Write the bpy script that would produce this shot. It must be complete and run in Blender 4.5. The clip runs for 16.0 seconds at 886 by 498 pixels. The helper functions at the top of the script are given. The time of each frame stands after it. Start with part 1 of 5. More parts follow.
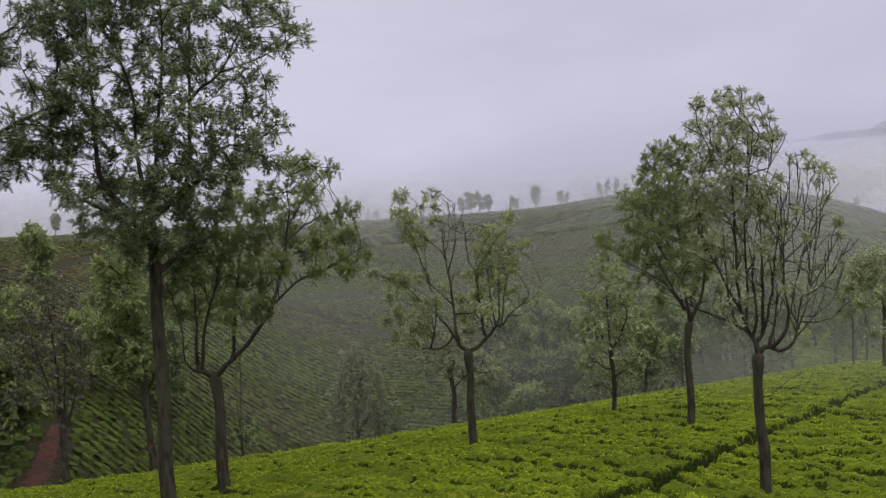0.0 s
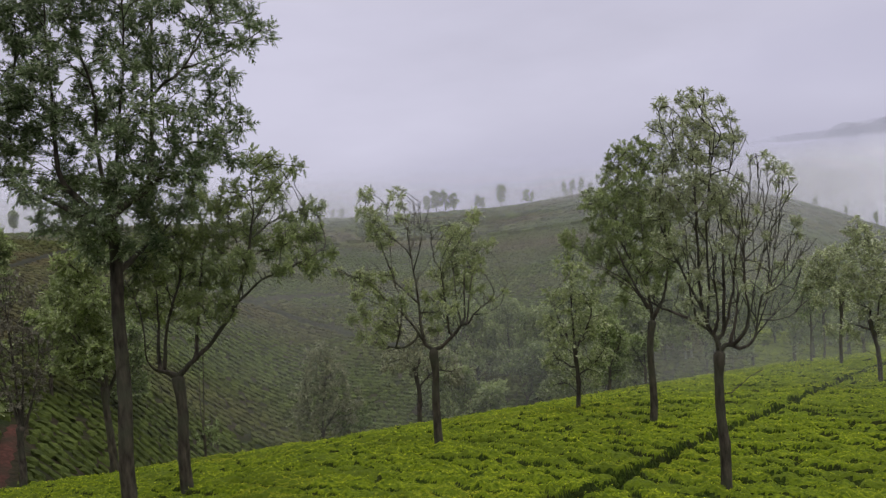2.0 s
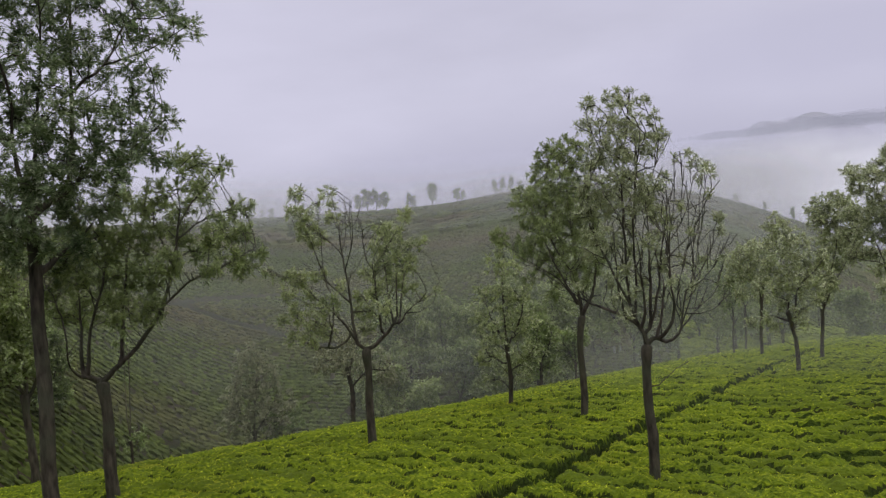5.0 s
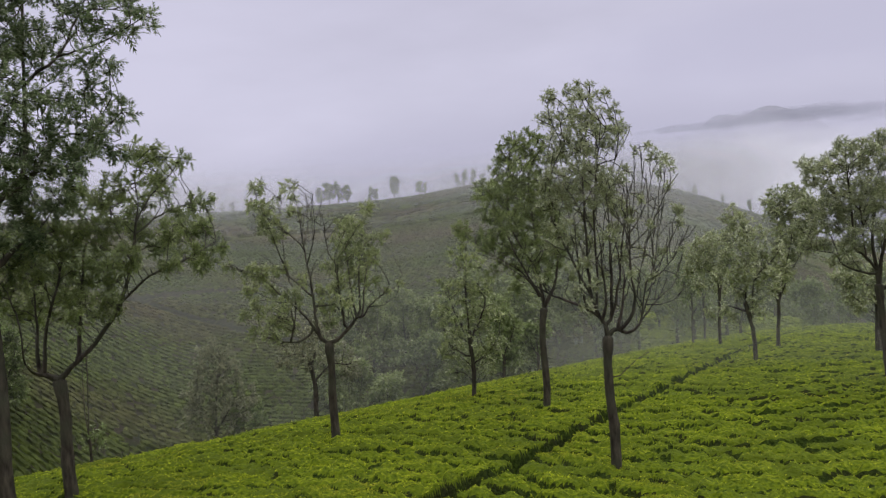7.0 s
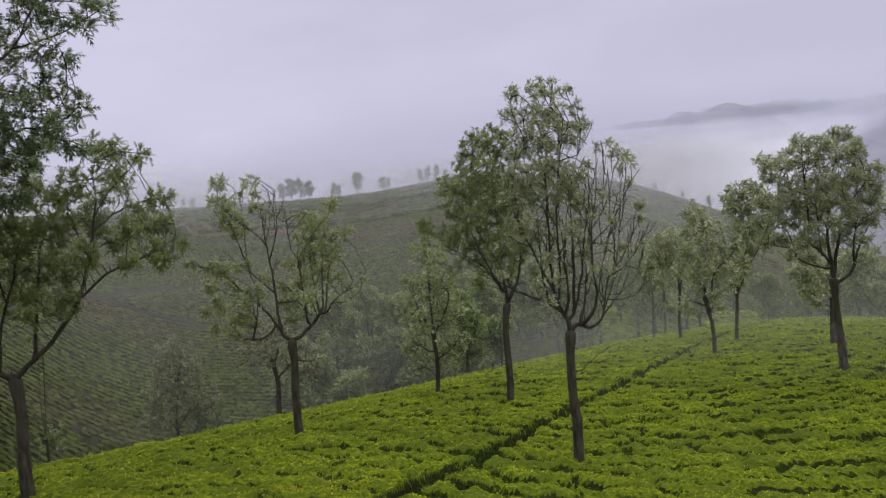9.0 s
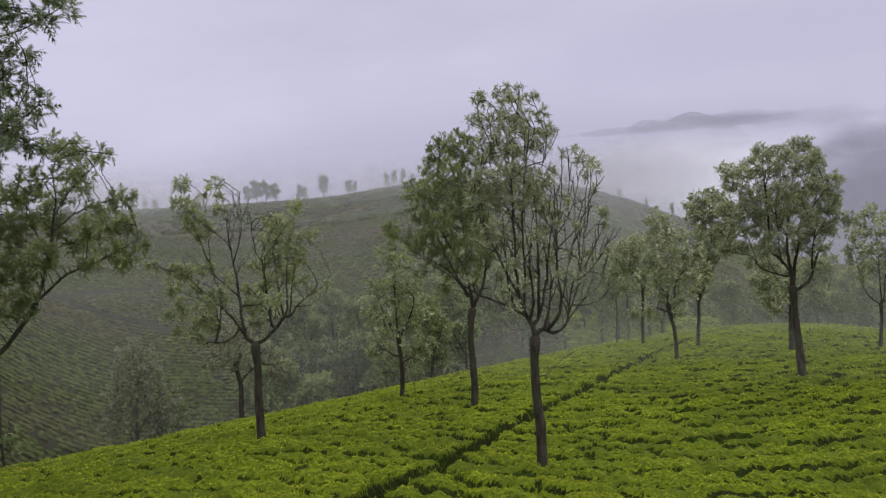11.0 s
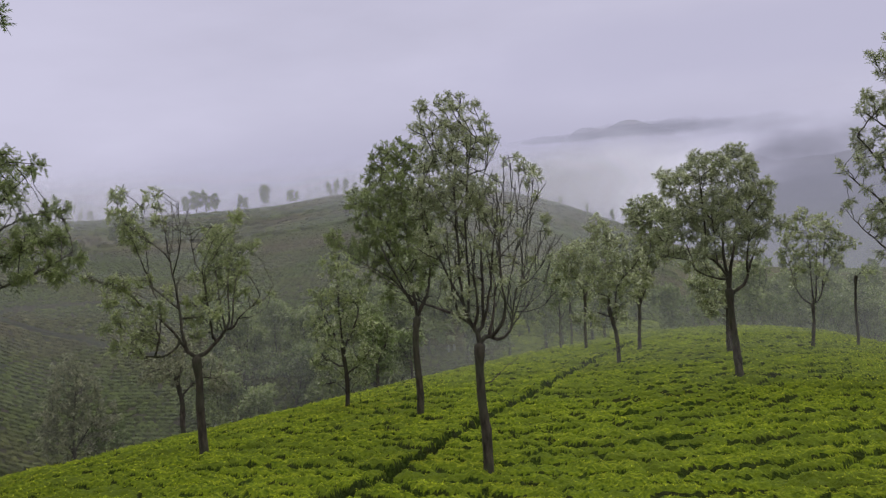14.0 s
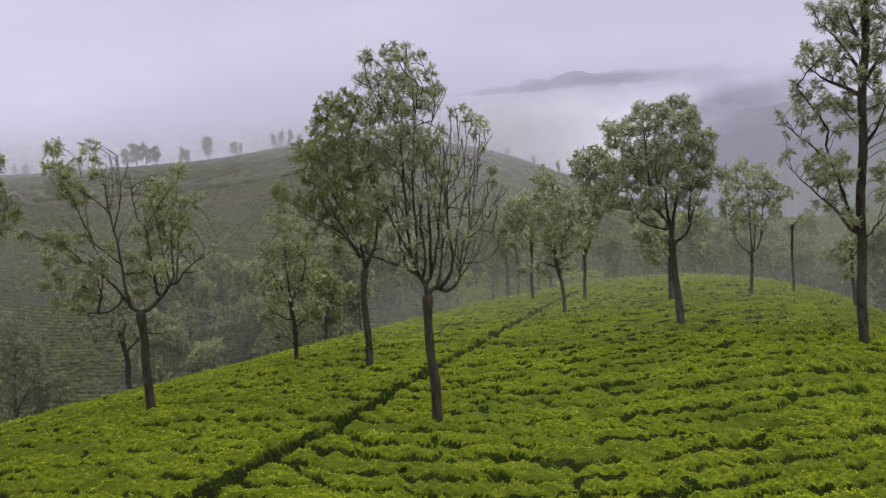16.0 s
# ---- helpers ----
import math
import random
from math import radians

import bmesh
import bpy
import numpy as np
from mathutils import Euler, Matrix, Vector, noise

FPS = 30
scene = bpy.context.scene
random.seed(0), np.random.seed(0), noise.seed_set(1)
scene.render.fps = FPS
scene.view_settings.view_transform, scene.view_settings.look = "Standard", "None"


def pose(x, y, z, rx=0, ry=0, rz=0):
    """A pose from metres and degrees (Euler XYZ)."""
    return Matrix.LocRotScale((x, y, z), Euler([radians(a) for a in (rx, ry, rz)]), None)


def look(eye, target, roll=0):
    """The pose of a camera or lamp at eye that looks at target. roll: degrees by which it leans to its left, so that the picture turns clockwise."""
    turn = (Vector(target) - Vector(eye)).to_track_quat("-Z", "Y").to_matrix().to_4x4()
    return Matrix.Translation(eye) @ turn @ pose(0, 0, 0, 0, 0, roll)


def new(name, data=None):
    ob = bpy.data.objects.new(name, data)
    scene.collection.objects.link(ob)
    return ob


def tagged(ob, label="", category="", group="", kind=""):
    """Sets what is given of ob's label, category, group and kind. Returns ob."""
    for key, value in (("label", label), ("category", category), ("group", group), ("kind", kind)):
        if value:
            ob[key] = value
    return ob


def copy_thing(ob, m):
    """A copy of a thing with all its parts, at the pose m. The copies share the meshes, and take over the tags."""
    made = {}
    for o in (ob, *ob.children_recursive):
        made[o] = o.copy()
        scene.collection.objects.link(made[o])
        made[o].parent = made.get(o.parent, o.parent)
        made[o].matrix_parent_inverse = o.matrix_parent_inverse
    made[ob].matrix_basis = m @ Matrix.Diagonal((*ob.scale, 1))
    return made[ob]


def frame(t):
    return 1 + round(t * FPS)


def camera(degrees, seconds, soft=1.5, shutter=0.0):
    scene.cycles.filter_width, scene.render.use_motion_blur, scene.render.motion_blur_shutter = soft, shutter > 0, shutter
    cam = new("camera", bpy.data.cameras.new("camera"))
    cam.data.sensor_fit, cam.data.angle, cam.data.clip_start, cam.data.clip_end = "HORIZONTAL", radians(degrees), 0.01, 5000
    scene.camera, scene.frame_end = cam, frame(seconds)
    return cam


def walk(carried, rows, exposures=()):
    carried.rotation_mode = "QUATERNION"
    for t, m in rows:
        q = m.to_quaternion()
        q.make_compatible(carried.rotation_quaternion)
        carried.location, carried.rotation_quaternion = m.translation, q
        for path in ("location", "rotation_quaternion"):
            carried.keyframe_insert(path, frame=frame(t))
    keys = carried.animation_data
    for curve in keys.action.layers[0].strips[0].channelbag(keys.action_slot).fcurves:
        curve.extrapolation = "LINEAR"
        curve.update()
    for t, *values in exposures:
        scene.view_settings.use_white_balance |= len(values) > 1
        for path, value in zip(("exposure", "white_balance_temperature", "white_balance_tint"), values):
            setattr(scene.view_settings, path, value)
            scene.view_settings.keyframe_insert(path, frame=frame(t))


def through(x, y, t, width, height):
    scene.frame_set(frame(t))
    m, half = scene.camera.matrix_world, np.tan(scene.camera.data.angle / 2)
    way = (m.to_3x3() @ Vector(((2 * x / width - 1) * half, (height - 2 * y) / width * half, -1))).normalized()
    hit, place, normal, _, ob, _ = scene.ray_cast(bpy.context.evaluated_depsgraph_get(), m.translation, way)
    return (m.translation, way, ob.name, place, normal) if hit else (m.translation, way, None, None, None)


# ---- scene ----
LENS, EYE = 55.38, 1.6
cam = camera(LENS, 16.0, soft=1.34)
# the camera turns where it is held: seconds, yaw, pitch, roll
ROWS = [
    (0.0, 0.08, 0.67, 3.41),
    (0.5, -0.54, 0.56, 3.38),
    (1.0, -1.07, 0.48, 3.48),
    (1.5, -1.69, 0.37, 3.47),
    (2.0, -2.26, 0.44, 3.34),
    (2.5, -2.85, 0.47, 3.39),
    (3.0, -3.94, 0.35, 3.58),
    (3.5, -4.82, 0.19, 3.91),
    (4.0, -5.66, 0.13, 4.00),
    (6.5, -8.61, -0.31, 4.15),
    (7.0, -9.44, -0.60, 4.31),
    (7.5, -10.19, -0.92, 4.45),
    (8.0, -10.78, -1.08, 4.42),
    (8.5, -11.37, -1.10, 4.45),
    (11.0, -14.24, -0.94, 3.78),
    (11.5, -14.91, -0.95, 3.73),
    (12.0, -15.24, -0.48, 3.86),
    (12.5, -15.48, 0.31, 4.16),
    (13.0, -16.05, 0.39, 4.22),
    (13.5, -16.89, -0.07, 4.29),
    (14.0, -18.08, -0.65, 4.54),
    (14.5, -19.20, -1.19, 4.73),
    (15.0, -20.07, -1.85, 4.95),
    (15.5, -20.88, -3.00, 4.98),
    (16.0, -21.67, -4.19, 4.87),
]
EXPOSURES = [(0.0, -0.07, 6620, 7), (3.5, -0.06, 6580, 7), (8.5, -0.05, 6510, 9), (11.5, -0.07, 6450, 10), (13.5, -0.12, 6450, 10), (14.5, -0.14, 6450, 10), (15.3, -0.03, 6500, 10), (16.0, 0.03, 6520, 10)]
walk(cam, [(t, pose(0.02, 0.01, EYE, 90 + pitch, roll, yaw)) for t, yaw, pitch, roll in ROWS], EXPOSURES)

# ---- overcast daylight ----
world = bpy.data.worlds.new("world")
scene.world = world
world.use_nodes = True
nt = world.node_tree
nt.nodes.clear()
SKY_UP, SKY_LOW = (1.55, 1.5, 1.52, 1), (0.59, 0.57, 0.72, 1)
coord = nt.nodes.new("ShaderNodeTexCoord")
split = nt.nodes.new("ShaderNodeSeparateXYZ")
nt.links.new(coord.outputs["Generated"], split.inputs[0])
rise = nt.nodes.new("ShaderNodeMapRange")
rise.inputs["From Min"].default_value, rise.inputs["From Max"].default_value = 0.28, 0.95
nt.links.new(split.outputs["Z"], rise.inputs["Value"])
grey = nt.nodes.new("ShaderNodeMix")
grey.data_type = "RGBA"
grey.inputs["A"].default_value, grey.inputs["B"].default_value = SKY_LOW, SKY_UP
nt.links.new(rise.outputs[0], grey.inputs["Factor"])
stretch = nt.nodes.new("ShaderNodeMapping")
stretch.inputs["Scale"].default_value = (1.0, 1.0, 3.2)
nt.links.new(coord.outputs["Generated"], stretch.inputs["Vector"])
clouds = nt.nodes.new("ShaderNodeTexNoise")
clouds.inputs["Scale"].default_value, clouds.inputs["Detail"].default_value, clouds.inputs["Roughness"].default_value = 1.7, 6.0, 0.52
nt.links.new(stretch.outputs[0], clouds.inputs["Vector"])
puff = nt.nodes.new("ShaderNodeMapRange")
puff.inputs["From Min"].default_value, puff.inputs["From Max"].default_value = 0.3, 0.7
puff.inputs["To Min"].default_value, puff.inputs["To Max"].default_value = 0.86, 1.1
nt.links.new(clouds.outputs["Fac"], puff.inputs["Value"])
shade = nt.nodes.new("ShaderNodeVectorMath")
shade.operation = "SCALE"
nt.links.new(grey.outputs["Result"], shade.inputs[0])
nt.links.new(puff.outputs[0], shade.inputs["Scale"])
sky = nt.nodes.new("ShaderNodeTexSky")
sky.sky_type, sky.sun_disc, sky.sun_elevation, sky.sun_rotation = "NISHITA", False, radians(55), radians(200)
veil = nt.nodes.new("ShaderNodeBackground")
veil.inputs["Strength"].default_value = 0.004
nt.links.new(sky.outputs[0], veil.inputs["Color"])
cloud = nt.nodes.new("ShaderNodeBackground")
nt.links.new(shade.outputs[0], cloud.inputs["Color"])
both = nt.nodes.new("ShaderNodeAddShader")
nt.links.new(veil.outputs[0], both.inputs[0])
nt.links.new(cloud.outputs[0], both.inputs[1])
end = nt.nodes.new("ShaderNodeOutputWorld")
nt.links.new(both.outputs[0], end.inputs[0])

sun = new("sun", bpy.data.lights.new("sun", "SUN"))
sun.data.energy, sun.data.angle, sun.data.color = 0.6, radians(40), (1.0, 0.97, 0.92)
sun.matrix_world = look((0, 0, 50), (-15, 30, 0))

# ---- materials ----
def material(name):
    mat = bpy.data.materials.new(name)
    mat.use_nodes = True
    mat.node_tree.nodes.clear()
    return mat, mat.node_tree, mat.node_tree.nodes.new("ShaderNodeOutputMaterial")


def blend(tree, fac, a, b):
    mix = tree.nodes.new("ShaderNodeMix")
    mix.data_type = "RGBA"
    for value, key in ((fac, "Factor"), (a, "A"), (b, "B")):
        if isinstance(value, tuple):
            mix.inputs[key].default_value = (*value, 1)
        else:
            tree.links.new(value, mix.inputs[key])
    return mix.outputs["Result"]


def grain(tree, scale, low=0.3, high=0.7, detail=4.0, squeeze=(1, 1, 1)):
    co = tree.nodes.new("ShaderNodeTexCoord")
    mp = tree.nodes.new("ShaderNodeMapping")
    mp.inputs["Scale"].default_value = squeeze
    tree.links.new(co.outputs["Object"], mp.inputs["Vector"])
    no = tree.nodes.new("ShaderNodeTexNoise")
    no.inputs["Scale"].default_value, no.inputs["Detail"].default_value = scale, detail
    tree.links.new(mp.outputs[0], no.inputs["Vector"])
    mr = tree.nodes.new("ShaderNodeMapRange")
    mr.inputs["From Min"].default_value, mr.inputs["From Max"].default_value = low, high
    tree.links.new(no.outputs["Fac"], mr.inputs["Value"])
    return mr.outputs[0]


def relief(tree, height, strength, distance):
    bump = tree.nodes.new("ShaderNodeBump")
    bump.inputs["Strength"].default_value, bump.inputs["Distance"].default_value = strength, distance
    tree.links.new(height, bump.inputs["Height"])
    return bump.outputs[0]


def leaf_material(name, dark, light, silver, share, through=0.3, gloss=0.12, vary=0.35, patch=None):
    """Leaves that differ from one to the next; a share of them shows the pale underside."""
    mat, tree, end = material(name)
    geo = tree.nodes.new("ShaderNodeNewGeometry")
    pick = tree.nodes.new("ShaderNodeMapRange")
    pick.inputs["From Min"].default_value, pick.inputs["From Max"].default_value = 1 - share, 1 - share * 0.4
    tree.links.new(geo.outputs["Random Per Island"], pick.inputs["Value"])
    colour = blend(tree, grain(tree, 0.9), dark, light)
    colour = blend(tree, pick.outputs[0], colour, silver)
    if patch:
        colour = blend(tree, grain(tree, 0.22, 0.5, 0.78, 5.0), colour, patch)
    spread = tree.nodes.new("ShaderNodeMath")
    spread.operation = "MULTIPLY_ADD"
    tree.links.new(geo.outputs["Random Per Island"], spread.inputs[0])
    spread.inputs[1].default_value, spread.inputs[2].default_value = 37.0, 0.0
    fold = tree.nodes.new("ShaderNodeMath")
    fold.operation = "FRACT"
    tree.links.new(spread.outputs[0], fold.inputs[0])
    tone = tree.nodes.new("ShaderNodeMapRange")
    tone.inputs["To Min"].default_value, tone.inputs["To Max"].default_value = 1 - vary, 1 + vary
    tree.links.new(fold.outputs[0], tone.inputs["Value"])
    shift = tree.nodes.new("ShaderNodeVectorMath")
    shift.operation = "SCALE"
    tree.links.new(colour, shift.inputs[0])
    tree.links.new(tone.outputs[0], shift.inputs["Scale"])
    colour = shift.outputs[0]
    dif, tra, glo = (tree.nodes.new("ShaderNodeBsdf" + k) for k in ("Diffuse", "Translucent", "Glossy"))
    glo.inputs["Roughness"].default_value = 0.45
    glo.inputs["Color"].default_value = (0.8, 0.85, 0.8, 1)
    for node in (dif, tra):
        tree.links.new(colour, node.inputs["Color"])
    one, two = tree.nodes.new("ShaderNodeMixShader"), tree.nodes.new("ShaderNodeMixShader")
    one.inputs[0].default_value, two.inputs[0].default_value = through, gloss
    tree.links.new(dif.outputs[0], one.inputs[1])
    tree.links.new(tra.outputs[0], one.inputs[2])
    tree.links.new(one.outputs[0], two.inputs[1])
    tree.links.new(glo.outputs[0], two.inputs[2])
    tree.links.new(two.outputs[0], end.inputs[0])
    return mat


def rough_material(name, a, b, scale, squeeze=(1, 1, 1), bump=0.5, distance=0.02, c=None, far=0.35, roughness=0.9, uneven=0.0):
    mat, tree, end = material(name)
    fine = grain(tree, scale, squeeze=squeeze)
    colour = blend(tree, fine, a, b)
    if c:
        colour = blend(tree, grain(tree, far, 0.45, 0.65), colour, c)
    if uneven:
        geo, dim = tree.nodes.new("ShaderNodeNewGeometry"), tree.nodes.new("ShaderNodeMapRange")
        dim.inputs["To Min"].default_value, dim.inputs["To Max"].default_value = 1 - uneven, 1 + uneven
        tree.links.new(geo.outputs["Random Per Island"], dim.inputs["Value"])
        tone = tree.nodes.new("ShaderNodeVectorMath")
        tone.operation = "SCALE"
        tree.links.new(colour, tone.inputs[0])
        tree.links.new(dim.outputs[0], tone.inputs["Scale"])
        colour = tone.outputs[0]
    bsdf = tree.nodes.new("ShaderNodeBsdfPrincipled")
    bsdf.inputs["Roughness"].default_value = roughness
    bsdf.inputs["Specular IOR Level"].default_value = 0.12
    tree.links.new(colour, bsdf.inputs["Base Color"])
    tree.links.new(relief(tree, fine, bump, distance), bsdf.inputs["Normal"])
    tree.links.new(bsdf.outputs[0], end.inputs[0])
    return mat


BARK = rough_material("bark", (0.016, 0.014, 0.011), (0.10, 0.085, 0.065), 9, (1, 1, 0.3), 1.0, 0.035, (0.06, 0.062, 0.042), 1.6)
SOIL = rough_material("soil", (0.019, 0.016, 0.010), (0.044, 0.036, 0.021), 3.0, bump=0.6, distance=0.05, c=(0.022, 0.03, 0.011), far=0.5)
DITCH = rough_material("ditch", (0.012, 0.014, 0.008), (0.03, 0.03, 0.018), 2.0, bump=0.6, distance=0.05)
RED_EARTH = rough_material("red_earth", (0.05, 0.024, 0.018), (0.10, 0.042, 0.032), 4.0, bump=0.5, distance=0.04, c=(0.042, 0.03, 0.02), far=0.6)
FLUSH = leaf_material("tea_flush", (0.096, 0.162, 0.010), (0.325, 0.385, 0.016), (0.44, 0.47, 0.035), 0.16, 0.3, 0.008, 0.62, (0.27, 0.24, 0.03))
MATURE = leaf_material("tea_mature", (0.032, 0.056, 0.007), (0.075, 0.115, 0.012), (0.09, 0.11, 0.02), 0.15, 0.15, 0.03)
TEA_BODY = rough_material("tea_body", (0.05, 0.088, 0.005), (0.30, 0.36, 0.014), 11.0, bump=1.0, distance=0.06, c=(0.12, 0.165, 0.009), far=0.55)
# deeper green of some bushes, also the shade painted on rising slopes
TEA_DEEP_SHADE = rough_material("tea_deep_shade", (0.045, 0.079, 0.005), (0.205, 0.265, 0.012), 11.0, bump=1.0, distance=0.06, c=(0.09, 0.125, 0.009), far=0.55)
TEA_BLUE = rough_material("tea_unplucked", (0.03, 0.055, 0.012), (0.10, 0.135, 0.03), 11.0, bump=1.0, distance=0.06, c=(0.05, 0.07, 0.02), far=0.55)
# mature leaf colour, darkened to paint shade into gaps and steep fronts
TEA_SIDE_SHADE = rough_material("tea_side_shade", (0.012, 0.024, 0.003), (0.055, 0.085, 0.009), 14.0, bump=1.0, distance=0.06, c=(0.028, 0.034, 0.009), far=0.8)
TEA_FAR = rough_material("tea_far", (0.032, 0.046, 0.011), (0.084, 0.108, 0.024), 2.5, bump=0.9, distance=0.15, c=(0.075, 0.064, 0.027), far=0.035, uneven=0.25)
TEA_SLOPE = rough_material("tea_slope", (0.07, 0.10, 0.012), (0.20, 0.25, 0.022), 3.0, bump=0.9, distance=0.1, c=(0.12, 0.15, 0.02), far=0.1, uneven=0.3)
LEAF_DARK = leaf_material("leaf_dark", (0.095, 0.142, 0.064), (0.205, 0.265, 0.115), (0.40, 0.44, 0.29), 0.28, 0.5, 0.03, 0.5)
LEAF_WOOD = leaf_material("leaf_wood", (0.125, 0.175, 0.06), (0.25, 0.31, 0.115), (0.37, 0.40, 0.25), 0.24, 0.45, 0.02, 0.5)
LEAF_MID = leaf_material("leaf_mid", (0.20, 0.25, 0.095), (0.385, 0.435, 0.19), (0.52, 0.54, 0.36), 0.34, 0.5, 0.03, 0.5)
LEAF_PALE = leaf_material("leaf_pale", (0.22, 0.262, 0.118), (0.42, 0.455, 0.235), (0.56, 0.58, 0.42), 0.45, 0.5, 0.03, 0.5)
LEAF_LUSH = leaf_material("leaf_lush", (0.158, 0.208, 0.07), (0.32, 0.38, 0.14), (0.45, 0.48, 0.29), 0.22, 0.5, 0.03, 0.4)
LEAF_DUST = leaf_material("leaf_dust", (0.185, 0.20, 0.115), (0.31, 0.32, 0.19), (0.42, 0.42, 0.30), 0.3, 0.45, 0.02, 0.4)
LEAF_BROWN = leaf_material("leaf_brown", (0.10, 0.085, 0.065), (0.14, 0.13, 0.085), (0.22, 0.22, 0.16), 0.3, 0.4, 0.03)


def cloud_material(name, cover, colour, glow, wide, tall, ragged=0.35):
    """A cloud of the far distance, soft at its rim."""
    mat, tree, end = material(name)
    co = tree.nodes.new("ShaderNodeTexCoord")
    mp = tree.nodes.new("ShaderNodeMapping")
    mp.inputs["Scale"].default_value = (1 / wide, 0.0, 1 / tall)
    tree.links.new(co.outputs["Object"], mp.inputs["Vector"])
    ln = tree.nodes.new("ShaderNodeVectorMath")
    ln.operation = "LENGTH"
    tree.links.new(mp.outputs[0], ln.inputs[0])
    add = tree.nodes.new("ShaderNodeMath")
    add.operation = "MULTIPLY_ADD"
    tree.links.new(grain(tree, 2.2 / wide, 0.25, 0.75, 4.0, (1, 1, 2.2)), add.inputs[0])
    add.inputs[1].default_value = ragged
    tree.links.new(ln.outputs["Value"], add.inputs[2])
    mr = tree.nodes.new("ShaderNodeMapRange")
    mr.interpolation_type = "SMOOTHSTEP"
    mr.inputs["From Min"].default_value, mr.inputs["From Max"].default_value = 1.0, 0.45
    mr.inputs["To Min"].default_value, mr.inputs["To Max"].default_value = 0.0, cover
    tree.links.new(add.outputs[0], mr.inputs["Value"])
    clear, light = tree.nodes.new("ShaderNodeBsdfTransparent"), tree.nodes.new("ShaderNodeEmission")
    light.inputs["Color"].default_value, light.inputs["Strength"].default_value = (*colour, 1), glow
    mix = tree.nodes.new("ShaderNodeMixShader")
    tree.links.new(mr.outputs[0], mix.inputs[0])
    tree.links.new(clear.outputs[0], mix.inputs[1])
    tree.links.new(light.outputs[0], mix.inputs[2])
    tree.links.new(mix.outputs[0], end.inputs[0])
    return mat


def mist_material(name, cover, colour, scale, low, high, soft_top, soft_low, top_z, low_z, x0, x1, right):
    """Thin mist: mostly clear, and fading out towards its upper and lower rim."""
    mat, tree, end = material(name)
    co = tree.nodes.new("ShaderNodeTexCoord")
    sp = tree.nodes.new("ShaderNodeSeparateXYZ")
    tree.links.new(co.outputs["Object"], sp.inputs[0])

    def ramp(a, b, axis="Z"):
        mr = tree.nodes.new("ShaderNodeMapRange")
        mr.interpolation_type = "SMOOTHSTEP"
        mr.inputs["From Min"].default_value, mr.inputs["From Max"].default_value = a, b
        tree.links.new(sp.outputs[axis], mr.inputs["Value"])
        return mr.outputs[0]

    def times(a, b):
        mu = tree.nodes.new("ShaderNodeMath")
        mu.operation = "MULTIPLY"
        for k, v in enumerate((a, b)):
            if isinstance(v, float):
                mu.inputs[k].default_value = v
            else:
                tree.links.new(v, mu.inputs[k])
        return mu.outputs[0]

    amount = times(grain(tree, scale, low, high, 3.0, (1, 1, 2.0)), cover)
    amount = times(amount, ramp(top_z, top_z - soft_top))
    amount = times(amount, ramp(low_z, low_z + soft_low))
    amount = times(amount, ramp(x0, x1, "X"))
    amount = times(amount, ramp(right, right * 0.7, "X"))
    clear, dif, tra = (tree.nodes.new("ShaderNodeBsdf" + k) for k in ("Transparent", "Diffuse", "Translucent"))
    for node in (dif, tra):
        node.inputs["Color"].default_value = (*colour, 1)
    body, mix = tree.nodes.new("ShaderNodeMixShader"), tree.nodes.new("ShaderNodeMixShader")
    tree.links.new(dif.outputs[0], body.inputs[1])
    tree.links.new(tra.outputs[0], body.inputs[2])
    tree.links.new(amount, mix.inputs[0])
    tree.links.new(clear.outputs[0], mix.inputs[1])
    tree.links.new(body.outputs[0], mix.inputs[2])
    tree.links.new(mix.outputs[0], end.inputs[0])
    return mat


# ---- the lie of the land: heights over x (right), y (ahead), seen from the bank where the camera stands ----
def smooth(a, b, v):
    q = np.clip((v - a) / (b - a), 0, 1)
    return q * q * (3 - 2 * q)


def bearing(x, y):
    return np.degrees(np.arctan2(x, y)), np.hypot(x, y)


def tea_top(x, y):
    """The plucked top of the tea on the near spur: it sags away from the camera and rolls over its brow."""
    az, d = bearing(x, y)
    a = (np.clip(az, -33, 53) - 10) / 40
    brow = np.polyval([-0.0424, -0.0669, -0.0401, 0.0459, 0.0962, -0.1759], a)
    inv = np.polyval([-0.00392, 0.01225, 0.02329, -0.00604, -0.0265, 0.02414], a)
    return EYE - 5.1 + (brow + 10.2 * inv) * d - 5.1 * inv * inv * d * d


def brow_reach(az):
    """How far off the brow of the spur lies in that direction."""
    return 1 / np.polyval([-0.00392, 0.01225, 0.02329, -0.00604, -0.0265, 0.02414], (np.clip(az, -33, 53) - 10) / 40)


def hill(x, y):
    """The far hill across the valley."""
    az, d = bearing(x, y)
    near = smooth(-27, -6, az)
    foot, low = 45 + 27 * near, -10.8 - 5.7 * near
    ridge = 170 + 140 * smooth(-27, 0, az)
    rise = 0.0475 + 0.0135 * np.exp(-((az - 14.5) / 6) ** 2) - 0.12 * smooth(20.5, 42.5, az)
    rise = rise * smooth(-110, -60, az) * (1 - smooth(70, 120, az))
    top = rise * ridge
    q = (d - foot) / (ridge - foot)
    up = low + (top - low) * (1 - np.clip(1 - q, 0, 1) ** 1.6) - np.clip(foot - d, 0, 400) * 0.25
    return EYE + np.where(d < ridge, up, top - 0.0007 * (d - ridge) ** 2 / (1 + (d - ridge) / 300))


